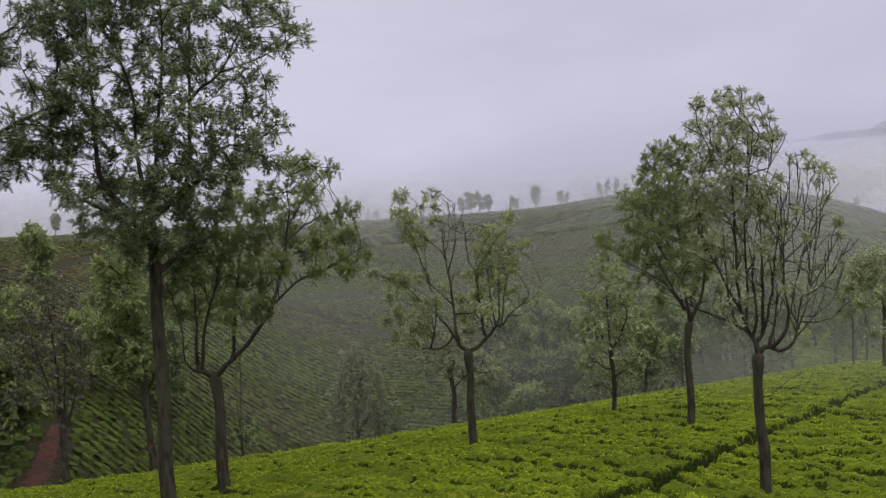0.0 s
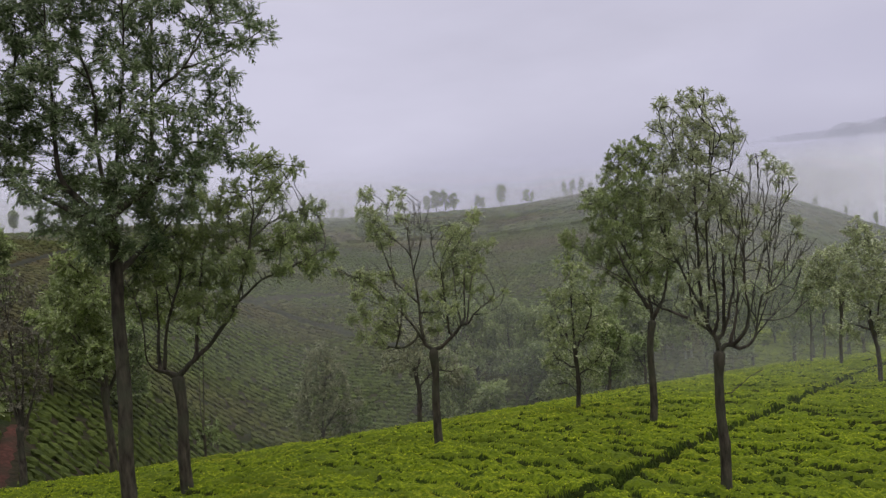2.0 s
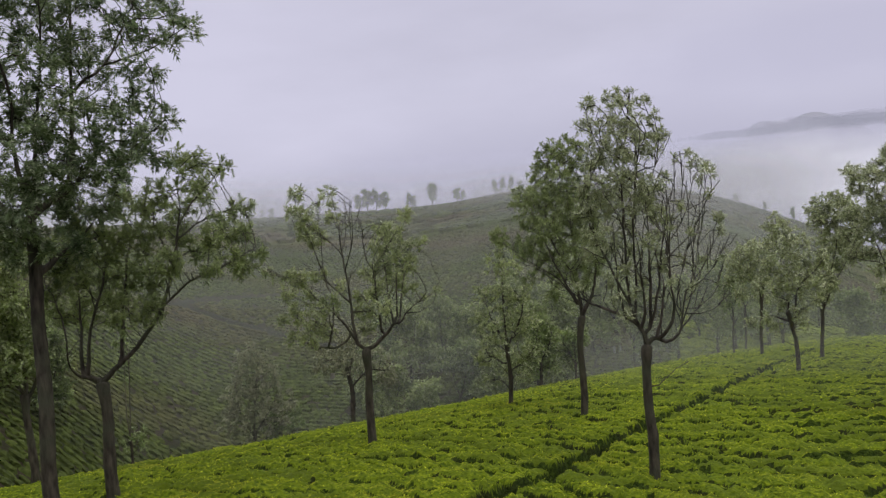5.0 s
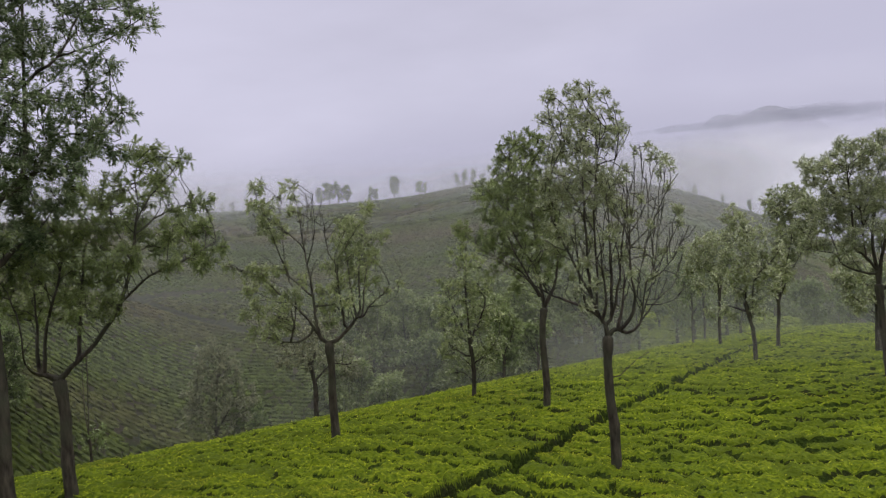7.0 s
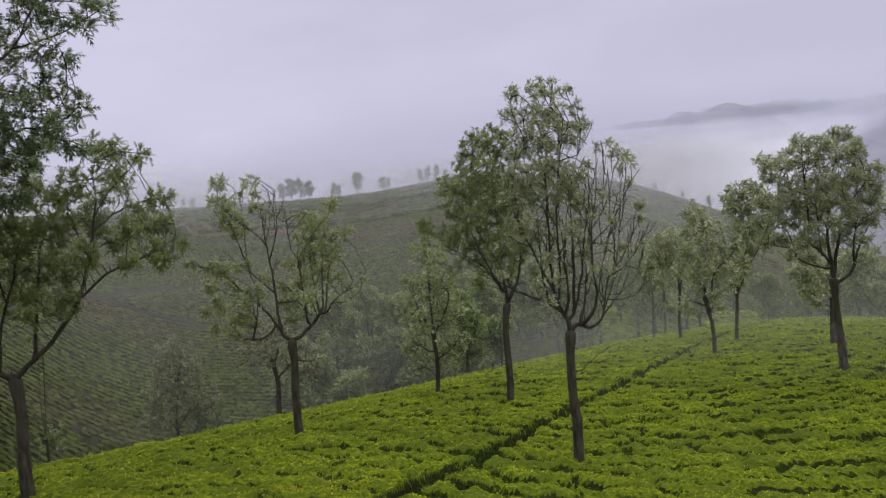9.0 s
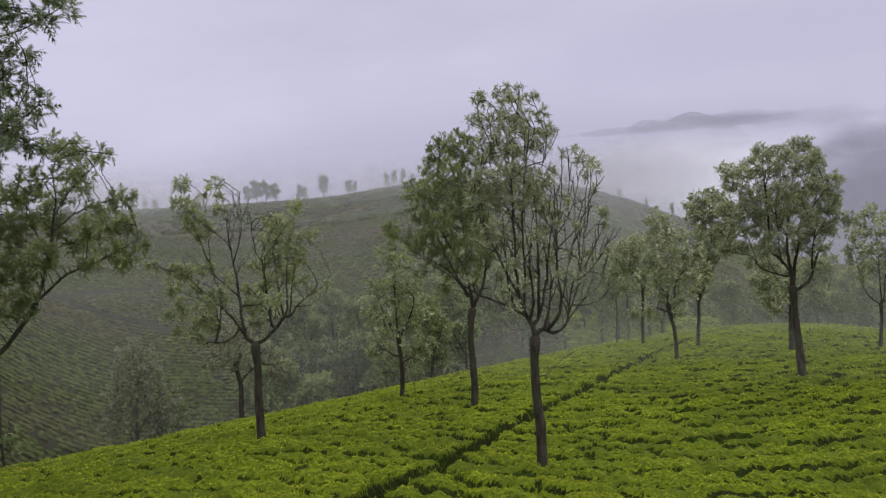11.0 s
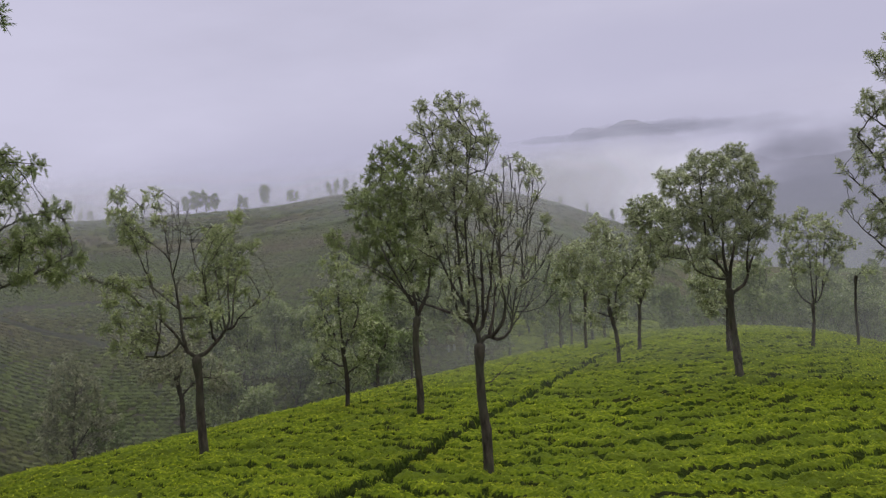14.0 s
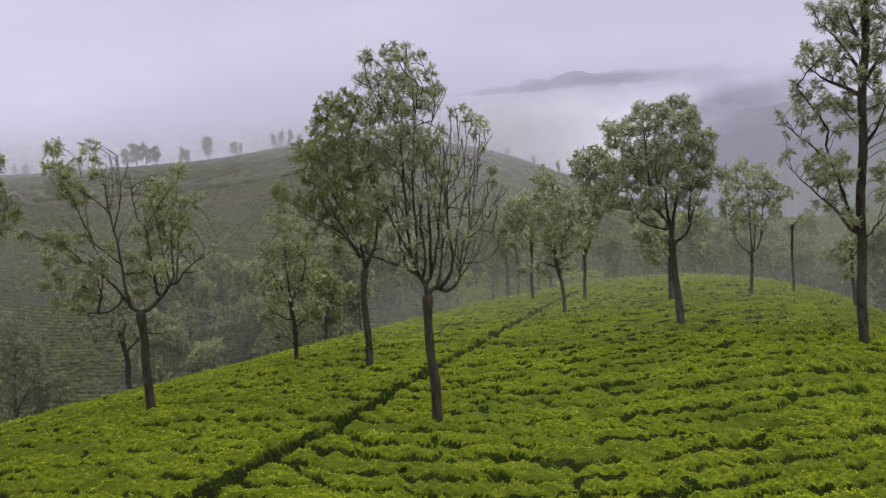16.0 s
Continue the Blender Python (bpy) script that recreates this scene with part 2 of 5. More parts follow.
def mountain(x, y):
    """The mountain that shows between the clouds."""
    az, d = bearing(x, y)
    crest = 1800 * (0.112 + 0.002 * np.sin(az * 0.9) + 0.0015 * np.sin(az * 2.3)) * smooth(20, 28, az) * (1 - 0.5 * smooth(31, 40, az)) * (1 - smooth(80, 110, az))
    return -130 + (crest + 130) * np.exp(-((d - 1800) / 420) ** 2)


def ground(x, y):
    az, d = bearing(x, y)
    near = tea_top(x, y) - 0.75
    near = near + smooth(11, 2, d) * (-near)
    turn = smooth(75, 115, np.abs(az - 10))
    near = near * (1 - turn) + 0.12 * d * turn
    far = hill(x, y)
    z = 0.5 * (near + far + np.sqrt((near - far) ** 2 + 3.0))
    far = np.maximum(mountain(x, y), -130)
    return np.where(d > 500, np.maximum(np.where(turn > 0.5, z, np.maximum(z, -130)), far), z)


# ---- mesh helpers ----
def mesh_of(name, verts, faces, mat, flat=True):
    """A mesh from arrays: verts n x 3, faces m x 3 or m x 4."""
    me = bpy.data.meshes.new(name)
    verts, faces = np.asarray(verts, np.float32), np.asarray(faces, np.int32)
    m, k = faces.shape
    me.vertices.add(len(verts))
    me.vertices.foreach_set("co", verts.ravel())
    me.loops.add(m * k)
    me.loops.foreach_set("vertex_index", faces.ravel())
    me.polygons.add(m)
    me.polygons.foreach_set("loop_start", np.arange(0, m * k, k, dtype=np.int32))
    me.polygons.foreach_set("use_smooth", np.full(m, not flat))
    me.update(calc_edges=True)
    me.materials.append(mat)
    return me


def part(name, me, parent, label=""):
    ob = new(name, me)
    ob.parent = parent
    if label:
        ob["label"] = label
    return ob


def grid_faces(rows, cols):
    i = (np.arange(rows - 1)[:, None] * cols + np.arange(cols - 1)).ravel()
    return np.stack([i, i + 1, i + cols + 1, i + cols], 1)


def unit(v):
    return v / np.maximum(np.linalg.norm(v, axis=-1, keepdims=True), 1e-9)


def waves(x, y, size, seed):
    """Smooth noise from turned sine waves, about -1 to 1."""
    rng, out = np.random.RandomState(seed), 0
    for k in range(7):
        a, p, s = rng.uniform(0, 2 * np.pi), rng.uniform(0, 2 * np.pi), rng.uniform(0.6, 1.7) * 2 * np.pi / size
        out = out + np.sin((x * np.cos(a) + y * np.sin(a)) * s + p)
    return out / 3.2


# ---- the ground, one sheet from under the camera to the mountain ----
bear = np.radians(np.concatenate([np.arange(-180, -36, 6), np.arange(-36, 60, 0.5), np.arange(60, 180.1, 6)]))
reach = np.concatenate([[0.002], np.geomspace(1.5, 420, 260), np.geomspace(430, 3600, 60)])
gd, gb = np.meshgrid(reach, bear, indexing="ij")
gx, gy = gd * np.sin(gb), gd * np.cos(gb)
gz = ground(gx, gy) + np.clip((gd - 60) / 300, 0, 1) * 0.6 * waves(gx, gy, 23, 5) + np.clip((gd - 600) / 900, 0, 1) * 14 * waves(gx, gy, 260, 6)
floor = new("ground", mesh_of("ground", np.stack([gx, gy, gz], -1).reshape(-1, 3), grid_faces(len(reach), len(bear))[:, ::-1], TEA_FAR, flat=False))
floor.data.materials.append(SOIL)
far_face = np.repeat((reach[:-1] < 175)[:, None], len(bear) - 1, 1).ravel()
floor.data.polygons.foreach_set("material_index", far_face.astype(np.int32))
tagged(floor, "rolling misty tea hills with brown soil between bushes", "ground", kind="structure")

# ---- the plucked tea of the near spur ----
ROW_TURN = radians(24)
WAY = [(0.2, 13.0), (0.9, 14.0), (2.4, 15.8), (4.6, 18.4), (6.3, 20.8), (7.1, 21.8), (9.5, 24.9), (13.3, 29.7), (19.9, 37.9), (26.0, 45.6), (38, 60)]


def way_gap(x, y):
    """How far a place lies from the footpath through the tea."""
    best = np.full(np.shape(x), 99.0)
    for (ax, ay), (bx, by) in zip(WAY, WAY[1:]):
        dx, dy = bx - ax, by - ay
        q = np.clip(((x - ax) * dx + (y - ay) * dy) / (dx * dx + dy * dy), 0, 1)
        best = np.minimum(best, np.hypot(x - ax - q * dx, y - ay - q * dy))
    return best


def bushes(x, y):
    """Height of the tea over its ground: flat-topped bushes in staggered rows, with gaps where they don't meet."""
    u = x * math.cos(ROW_TURN) - y * math.sin(ROW_TURN) + 0.5 * waves(x, y, 14, 1) + 0.2 * waves(x, y, 2.1, 15)
    v = x * math.sin(ROW_TURN) + y * math.cos(ROW_TURN) + 0.6 * waves(x, y, 17, 2) + 0.17 * waves(x, y, 2.6, 16) + 0.07 * waves(x, y, 1.4, 25) + 0.035 * waves(x, y, 0.9, 17)
    long, wide = 1.7, 0.88
    j = np.floor(v / wide)
    across = np.minimum(v - j * wide, (j + 1) * wide - v)
    w = u - (j * 0.618 % 1) * long + 0.35 * waves(x, y + 3 * j, 2.0, 18)
    i = np.floor(w / long)
    along = np.minimum(w - i * long, (i + 1) * long - w)
    h1 = np.sin(i * 127.1 + j * 311.7) * 43758.5453
    h2 = np.sin(i * 269.5 + j * 183.3) * 43758.5453
    lift = (h1 - np.floor(h1)) * 0.6 + (h2 - np.floor(h2)) * 0.4
    rough = 0.022 * waves(x, y, 0.6, 11) + 0.01 * waves(x, y, 0.25, 14)
    row_open = 0.25 + 0.75 * smooth(-0.7, 0.9, waves(u, v, 1.3, 3) + 0.35 * waves(x, y, 7, 4))
    end_open = 0.5 * smooth(0.2, 1.1, waves(x, y, 1.7, 19) + 0.3 * waves(x, y, 6, 20))
    # gaps deepen near the camera to darken the tea, and fade further off
    far = np.hypot(x, y)
    close = (1 - 0.38 * smooth(21, 36, far)) * (1 + 0.5 * smooth(20, 12, far))
    gap = np.maximum(smooth(0.15, 0.03, across + rough) * row_open, smooth(0.15, 0.05, along + rough) * end_open) * close
    hole = waves(x, y, 1.1, 23) + 0.6 * waves(x, y, 0.5, 24)
    gap = np.maximum(gap, 0.55 * smooth(1.5, 2.0, hole) * close)
    rim = np.minimum(across, along)
    top = 0.72 + 0.13 * (lift - 0.5) + 0.03 * waves(x, y, 0.3, 7) + 0.04 * waves(x, y, 0.8, 8) - 0.07 * smooth(0.3, 0.05, rim) * (0.5 + 0.5 * row_open)
    path = smooth(0.24, 0.10, way_gap(x, y) + 0.035 * waves(x, y, 1.6, 9))
    top = top - 0.02 * smooth(0.3, 0.1, rim)
    return np.maximum(top - 0.27 * gap, 0.06) * (1 - path) - 0.06 * path, np.maximum(gap, path), lift


fan = np.radians(np.arange(-31, 52.01, 0.16))
out = np.linspace(0, 1, 600)
td = 11.0 * (1.22 * brow_reach(np.degrees(fan))[None] / 11.0) ** out[:, None]
tb = np.repeat(fan[None], len(out), 0)
tx, ty = td * np.sin(tb), td * np.cos(tb)
th, tgap, tlift = bushes(tx, ty)
tz = tea_top(tx, ty) - 0.75 + th
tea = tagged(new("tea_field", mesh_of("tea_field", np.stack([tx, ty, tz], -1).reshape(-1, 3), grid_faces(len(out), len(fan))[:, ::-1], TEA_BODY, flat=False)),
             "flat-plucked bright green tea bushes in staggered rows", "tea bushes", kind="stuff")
tea.data.materials.append(TEA_SIDE_SHADE)
# painted shade: darkest in gaps, along the path and on steep camera-facing slopes
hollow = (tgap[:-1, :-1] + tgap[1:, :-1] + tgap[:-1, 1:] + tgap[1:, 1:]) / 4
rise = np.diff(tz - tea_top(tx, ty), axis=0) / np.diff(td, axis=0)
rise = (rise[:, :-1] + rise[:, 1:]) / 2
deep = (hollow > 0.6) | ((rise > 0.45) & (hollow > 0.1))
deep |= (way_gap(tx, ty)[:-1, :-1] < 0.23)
tea.data.materials.append(TEA_DEEP_SHADE)
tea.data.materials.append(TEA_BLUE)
# half-dark tone: shade on gentler slopes towards the camera, and randomly picked bushes
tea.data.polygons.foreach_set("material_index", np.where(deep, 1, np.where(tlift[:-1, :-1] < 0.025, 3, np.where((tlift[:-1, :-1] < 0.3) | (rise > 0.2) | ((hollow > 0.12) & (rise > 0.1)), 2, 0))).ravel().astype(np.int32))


def tea_leaves(name, count, mat, size, on_top, seed):
    """Single leaves over the bushes, denser near by."""
    rng = np.random.RandomState(seed)
    a = np.radians(rng.uniform(-31, 52, count))
    d = 11.0 * (1.12 * brow_reach(np.degrees(a)) / 11.0) ** rng.uniform(0, 1, count)
    x, y = d * np.sin(a), d * np.cos(a)
    h, gap, lift = bushes(x, y)
    # bright shoots stay off slopes facing the camera, so the painted shade shows
    slope = (bushes(x * (1 + 0.05 / d), y * (1 + 0.05 / d))[0] - h) / 0.05
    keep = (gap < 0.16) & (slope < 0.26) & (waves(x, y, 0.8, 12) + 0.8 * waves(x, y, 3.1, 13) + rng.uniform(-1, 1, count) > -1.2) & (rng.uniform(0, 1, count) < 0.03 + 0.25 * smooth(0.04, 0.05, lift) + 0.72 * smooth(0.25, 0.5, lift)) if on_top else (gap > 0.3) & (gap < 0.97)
    x, y, d, h = x[keep], y[keep], d[keep], h[keep]
    z = tea_top(x, y) - 0.75 + h + rng.uniform(-0.015, 0.02, len(x))
    n = len(x)
    turn, lean = rng.uniform(0, 2 * np.pi, n), rng.uniform(-0.3, 0.6, n)
    along = np.stack([np.cos(turn) * np.cos(lean), np.sin(turn) * np.cos(lean), np.sin(lean)], 1)
    side = unit(np.cross(along, [0, 0, 1.0]) + rng.normal(0, 0.25, (n, 3)))
    ln = (size * rng.uniform(0.7, 1.35, n) * np.maximum(1, d / 20) ** 0.75)[:, None]
    p = np.stack([x, y, z], 1)
    v = np.stack([p, p + along * ln * 0.5 + side * ln * 0.22, p + along * ln, p + along * ln * 0.5 - side * ln * 0.22], 1).reshape(-1, 3)
    i = np.arange(n)[:, None] * 4
    return mesh_of(name, v, np.concatenate([i + [0, 1, 2], i + [0, 2, 3]], 1).reshape(-1, 3), mat)


tagged(new("tea_shoots", tea_leaves("tea_shoots", 490000, FLUSH, 0.049, True, 21)), "fresh yellow-green tea shoots on bush tops", "tea leaves", kind="stuff")
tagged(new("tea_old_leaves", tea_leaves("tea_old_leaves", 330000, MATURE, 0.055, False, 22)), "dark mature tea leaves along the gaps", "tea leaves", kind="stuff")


# ---- tracks and tea rows of the valley and the far hill ----
def off_line(line, x, y):
    best = np.full(np.shape(x), 99.0)
    for (ax, ay), (bx, by) in zip(line, line[1:]):
        dx, dy = bx - ax, by - ay
        q = np.clip(((x - ax) * dx + (y - ay) * dy) / (dx * dx + dy * dy), 0, 1)
        best = np.minimum(best, np.hypot(x - ax - q * dx, y - ay - q * dy))
    return best


RED_WAY = [(-20.6, 41), (-21.2, 42.8), (-22.1, 45.6), (-22.9, 48.4), (-23.5, 50.5)]
TRACKS = [[(-30, 117), (-21.3, 116.5), (-17.6, 115.0), (-11.2, 110.3), (-6.5, 105.2), (2, 99)],
          [(-22.5, 116.9), (-18.9, 123.9), (-12.7, 128.2), (-4, 130)],
          [(-46.7, 89.1), (-45.1, 98.8), (-47.0, 118.7), (-50.1, 143.9)]]


def ribbon(name, line, width, mat, label):
    """A trodden track that follows the ground."""
    pts = []
    for (ax, ay), (bx, by) in zip(line, line[1:]):
        pts += [(ax + (bx - ax) * q, ay + (by - ay) * q) for q in np.linspace(0, 1, 12, endpoint=False)]
    pts = np.array(pts + [line[-1]])
    d = unit(np.gradient(pts, axis=0))
    side = np.stack([-d[:, 1], d[:, 0]], 1)
    wob = (1 + 0.18 * np.sin(np.arange(len(pts)) * 1.3)) * np.linspace(1.1, 0.7, len(pts))
    cols = np.array([-0.5, -0.25, 0, 0.25, 0.5])
    q = pts[:, None] + side[:, None] * cols[None, :, None] * width * wob[:, None, None]
    z = ground(q[..., 0], q[..., 1]) + 0.09 - 0.06 * np.abs(cols)[None] * 2
    v = np.concatenate([q, z[..., None]], -1).reshape(-1, 3)
    return tagged(new(name, mesh_of(name, v, grid_faces(len(pts), 5)[:, ::-1], mat, flat=False)), label, "path", kind="structure")


ribbon("red_path", RED_WAY, 1.1, RED_EARTH, "bare red earth path climbing between tea rows")
for line in TRACKS:
    ribbon("track", line, 0.9, DITCH, "dark earth track across the hillside tea")


def clump_field(name, seed, turn, along, apart, sizes, near, far, span, bend, label, mat):
    """Rows of tea bushes, each a low lumpy dome."""
    rng = np.random.RandomState(seed)
    u, v = np.meshgrid(np.arange(-330, 330, along), np.arange(-330, 330, apart), indexing="ij")
    u, v = (u + rng.uniform(-0.2, 0.2, u.shape) * along).ravel(), (v + rng.uniform(-0.08, 0.08, v.shape) * apart).ravel()
    x = u * math.cos(turn) - v * math.sin(turn)
    y = u * math.sin(turn) + v * math.cos(turn)
    x, y = x + bend * waves(x, y, 70, 31), y + bend * waves(x, y, 60, 32)
    az, d = bearing(x, y)
    keep = (az > span[0]) & (az < span[1]) & (d < far) & (d > near) & (tea_top(x, y) - 0.75 < hill(x, y) + 1.5)
    keep &= (rng.uniform(0, 1, len(x)) > 0.05) & (off_line(RED_WAY, x, y) > 0.8)
    for line in TRACKS:
        keep &= off_line(line, x, y) > 0.95
    x, y = x[keep], y[keep]
    n, rim = len(x), 6
    a = np.linspace(0, 2 * np.pi, rim, endpoint=False)
    ring = np.stack([np.cos(a), np.sin(a)], 1)
    dome = np.concatenate([np.c_[ring * 1.0, np.full(rim, -0.15)], np.c_[ring * 0.84, np.full(rim, 0.75)], [[0, 0, 0.9]]])
    k = np.arange(rim)
    tri = np.concatenate([np.stack([k, (k + 1) % rim, rim + (k + 1) % rim], 1), np.stack([k, rim + (k + 1) % rim, rim + k], 1), np.stack([rim + k, rim + (k + 1) % rim, np.full(rim, 2 * rim)], 1)])
    form = dome[None] * (np.array(sizes) * rng.uniform(0.85, 1.15, (n, 3)))[:, None] * rng.uniform(0.68, 1.28, (n, len(dome), 1))
    t = turn + rng.normal(0, 0.12, n)
    vx = form[..., 0] * np.cos(t)[:, None] - form[..., 1] * np.sin(t)[:, None] + x[:, None]
    vy = form[..., 0] * np.sin(t)[:, None] + form[..., 1] * np.cos(t)[:, None] + y[:, None]
    verts = np.stack([vx, vy, form[..., 2] + ground(vx, vy)], -1).reshape(-1, 3)
    faces = (tri[None] + (np.arange(n) * len(dome))[:, None, None]).reshape(-1, 3)
    return tagged(new(name, mesh_of(name, verts, faces, mat)), label, "tea bushes", kind="stuff")


clump_field("hillside_tea", 41, radians(-24), 0.8, 0.98, (0.5, 0.36, 0.3), 30, 180, (-31, 34), 3.0, "rows of dull green tea bushes over the far hillside", TEA_FAR)
clump_field("hilltop_tea", 43, radians(9), 3.4, 4.4, (2.1, 0.9, 0.9), 180, 330, (-31, 33), 6.0, "hazy lines of tea below the far ridge", TEA_FAR)
clump_field("slope_tea", 45, radians(-30), 0.9, 1.2, (0.75, 0.62, 0.5), 60, 112, (21.5, 35), 2.0, "pale green tea on the slope behind the spur", TEA_SLOPE)


# ---- trees ----
def grow(seeds, blobs, step, rng, up=0.45, reach=1.6, leafed=0, loose=999):
    """Branches that grow from the seed limbs towards scattered places in the crown. Returns places, parents and the limb of each."""
    pos, par, own = [], [], []
    for number, line in enumerate(seeds):
        last = -1
        line = [np.array(p, float) for p in line]
        if number and len(line) > 2:
            ends = [2 * line[0] - line[1]] + line + [2 * line[-1] - line[-2]]
            bent = []
            for a, b, c, d in zip(ends, ends[1:], ends[2:], ends[3:]):
                for q in (0.0, 0.33, 0.67):
                    bent.append(0.5 * (2 * b + (c - a) * q + (2 * a - 5 * b + 4 * c - d) * q * q + (3 * b - a - 3 * c + d) * q ** 3))
            line = bent + [line[-1]]
        if number:
            last = int(np.argmin(np.linalg.norm(np.array(pos) - line[0], axis=1)))
            if number >= loose:
                line[0] = pos[last]
        for a, b in zip(line, line[1:]):
            cuts = max(1, int(np.linalg.norm(b - a) / step))
            for c in range(cuts):
                p = a + (b - a) * ((c + 1) / cuts) + rng.normal(0, 0.008 * min(1, number), 3)
                pos.append(p), par.append(last), own.append(number)
                last = len(pos) - 1
    goals = []
    for bx, by, bz, rw, rh, count in blobs:
        g = rng.normal(0, 1, (count, 3))
        g = g / np.linalg.norm(g, axis=1, keepdims=True) * rng.uniform(0.15, 1, (count, 1)) ** 0.45
        goals.append(g * [rw * 1.12, rw, rh * 1.1] + [bx, by, bz])
    goals = np.concatenate(goals)
    nodes = np.array(pos)

    def climb(to):
        """How hard a goal is to reach: branches rather rise than run level."""
        v = goals[:, None] - to[None]
        flat = np.hypot(v[..., 0], v[..., 1])
        return np.hypot(flat, v[..., 2]) + 0.5 * np.maximum(0, 0.7 * flat - v[..., 2]) + 0.9 * np.maximum(0, -v[..., 2])

    dist = climb(nodes)
    near, far = dist.argmin(1), dist.min(1)
    live, stale = np.ones(len(goals), bool), np.zeros(len(goals), int)
    seeded = len(pos)
    for _ in range(70):
        todo = live & (far > step * 0.9) & (far < reach * 3)
        if not todo.any():
            break
        todo_i = np.where(todo)[0]
        fresh, roots = [], []
        for root in np.unique(near[todo_i]):
            mine = todo_i[near[todo_i] == root]
            if len(mine) > 1:
                mine = mine[far[mine] <= far[mine].min() + reach]
            d = unit(goals[mine] - nodes[root]).sum(0)
            d = unit(unit(d) + rng.normal(0, 0.16, 3)) + [0, 0, up * min(1.0, far[mine].min() / 1.2)]
            d = unit(d)
            d[2] = max(d[2], -0.12)
            tip = nodes[root] + unit(d) * step
            if np.abs(nodes - tip).sum(1).min() > step * 0.45:
                fresh.append(tip), roots.append(root)
        if not fresh:
            break
        fresh = np.array(fresh)
        base = len(nodes)
        nodes = np.concatenate([nodes, fresh])
        par += [int(r) for r in roots]
        own += [own[r] for r in roots]
        dn = climb(fresh)
        better = dn.min(1) < far - 1e-6
        near = np.where(better, base + dn.argmin(1), near)
        far = np.minimum(far, dn.min(1))
        stale = np.where(better, 0, stale + todo)
        live &= stale < 7
        if len(nodes) > 4000:
            break
    own = np.array(own)
    par, extra = np.array(par), len(seeds)
    for i in range(seeded, len(nodes)):
        if own[i] == 0:
            if own[par[i]] == 0 and par[i] < seeded:
                own[i], extra = extra, extra + 1
        if par[i] >= seeded:
            own[i] = own[par[i]]
    goals = goals[:leafed]
    gaps = [np.linalg.norm(nodes - p, axis=1) for p in goals]
    near, hit = np.array([q.argmin() for q in gaps], int), np.array([q.min() for q in gaps]) < 0.75
    return nodes, par, own, seeded, goals[hit], unit(goals[hit] - nodes[near[hit]] + [0, 0, 0.05])


def tubes(nodes, par, rad, chosen, sides, mat, name, rng):
    """Tapered tubes along the chains of the chosen nodes."""
    kids = {}
    for i in chosen:
        kids.setdefault(int(par[i]), []).append(int(i))
    inside = set(int(i) for i in chosen)
    starts = [(int(par[i]), int(i)) for i in chosen if int(par[i]) not in inside]
    ang = np.linspace(0, 2 * np.pi, sides, endpoint=False)
    vs, fs, count, ring_at = [], [], 0, {}
    while starts:
        root, i = starts.pop()
        chain = ([root] if root >= 0 else []) + [i]
        while kids.get(i):
            order = sorted(kids[i], key=lambda q: -rad[q])
            starts += [(i, q) for q in order[1:]]
            i = order[0]
            chain.append(i)
        p = nodes[chain]
        r = rad[chain].copy()
        if root >= 0 and len(r) > 1:
            r[0] = min(r[0], r[1] * 1.25)
        if len(p) < 2:
            continue
        d = unit(np.gradient(p, axis=0))
        s = unit(np.cross(d, [0.31, 0.94, 0.12]))
        t = np.cross(d, s)
        rings = p[:, None] + r[:, None, None] * (np.cos(ang)[None, :, None] * s[:, None] + np.sin(ang)[None, :, None] * t[:, None])
        m = len(p)
        vs.append(rings.reshape(-1, 3))
        k = np.arange(sides)
        for q in range(m - 1):
            fs.append(count + np.stack([q * sides + k, q * sides + (k + 1) % sides, (q + 1) * sides + (k + 1) % sides, (q + 1) * sides + k], 1))
        if chain[0] in ring_at:
            w = ring_at[chain[0]]
            fs.append(np.array([[w, w + 1, count + 1, count]]))
        for q, node in enumerate(chain):
            ring_at.setdefault(node, count + q * sides)
        count += m * sides
    return mesh_of(name, np.concatenate(vs), np.concatenate(fs), mat, flat=False) if vs else None


def frond(pairs, width, solid):
    """A feathery leaf: slender leaflets in pairs along a rib, and one at its end."""
    form, faces = [], []
    for k in range(pairs):
        u = (k + 0.15) / pairs * 0.8
        for s in (1, -1):
            n = len(form)
            w = s * width * (1 - 0.4 * k / pairs)
            form += [(u, 0, 0), (u + solid / pairs, 0, 0), (u + 0.8 / pairs + 0.08, w, -0.06)]
            faces.append((n, n + 1, n + 2) if s > 0 else (n + 1, n, n + 2))
    n = len(form)
    form += [(0.72, -0.05, 0), (0.72, 0.05, 0), (1.05, 0, 0)]
    faces.append((n, n + 1, n + 2))
    return np.array(form), np.array(faces)


FROND = [frond(2, 0.3, 0.9), frond(2, 0.28, 0.95), frond(4, 0.25, 0.72)]


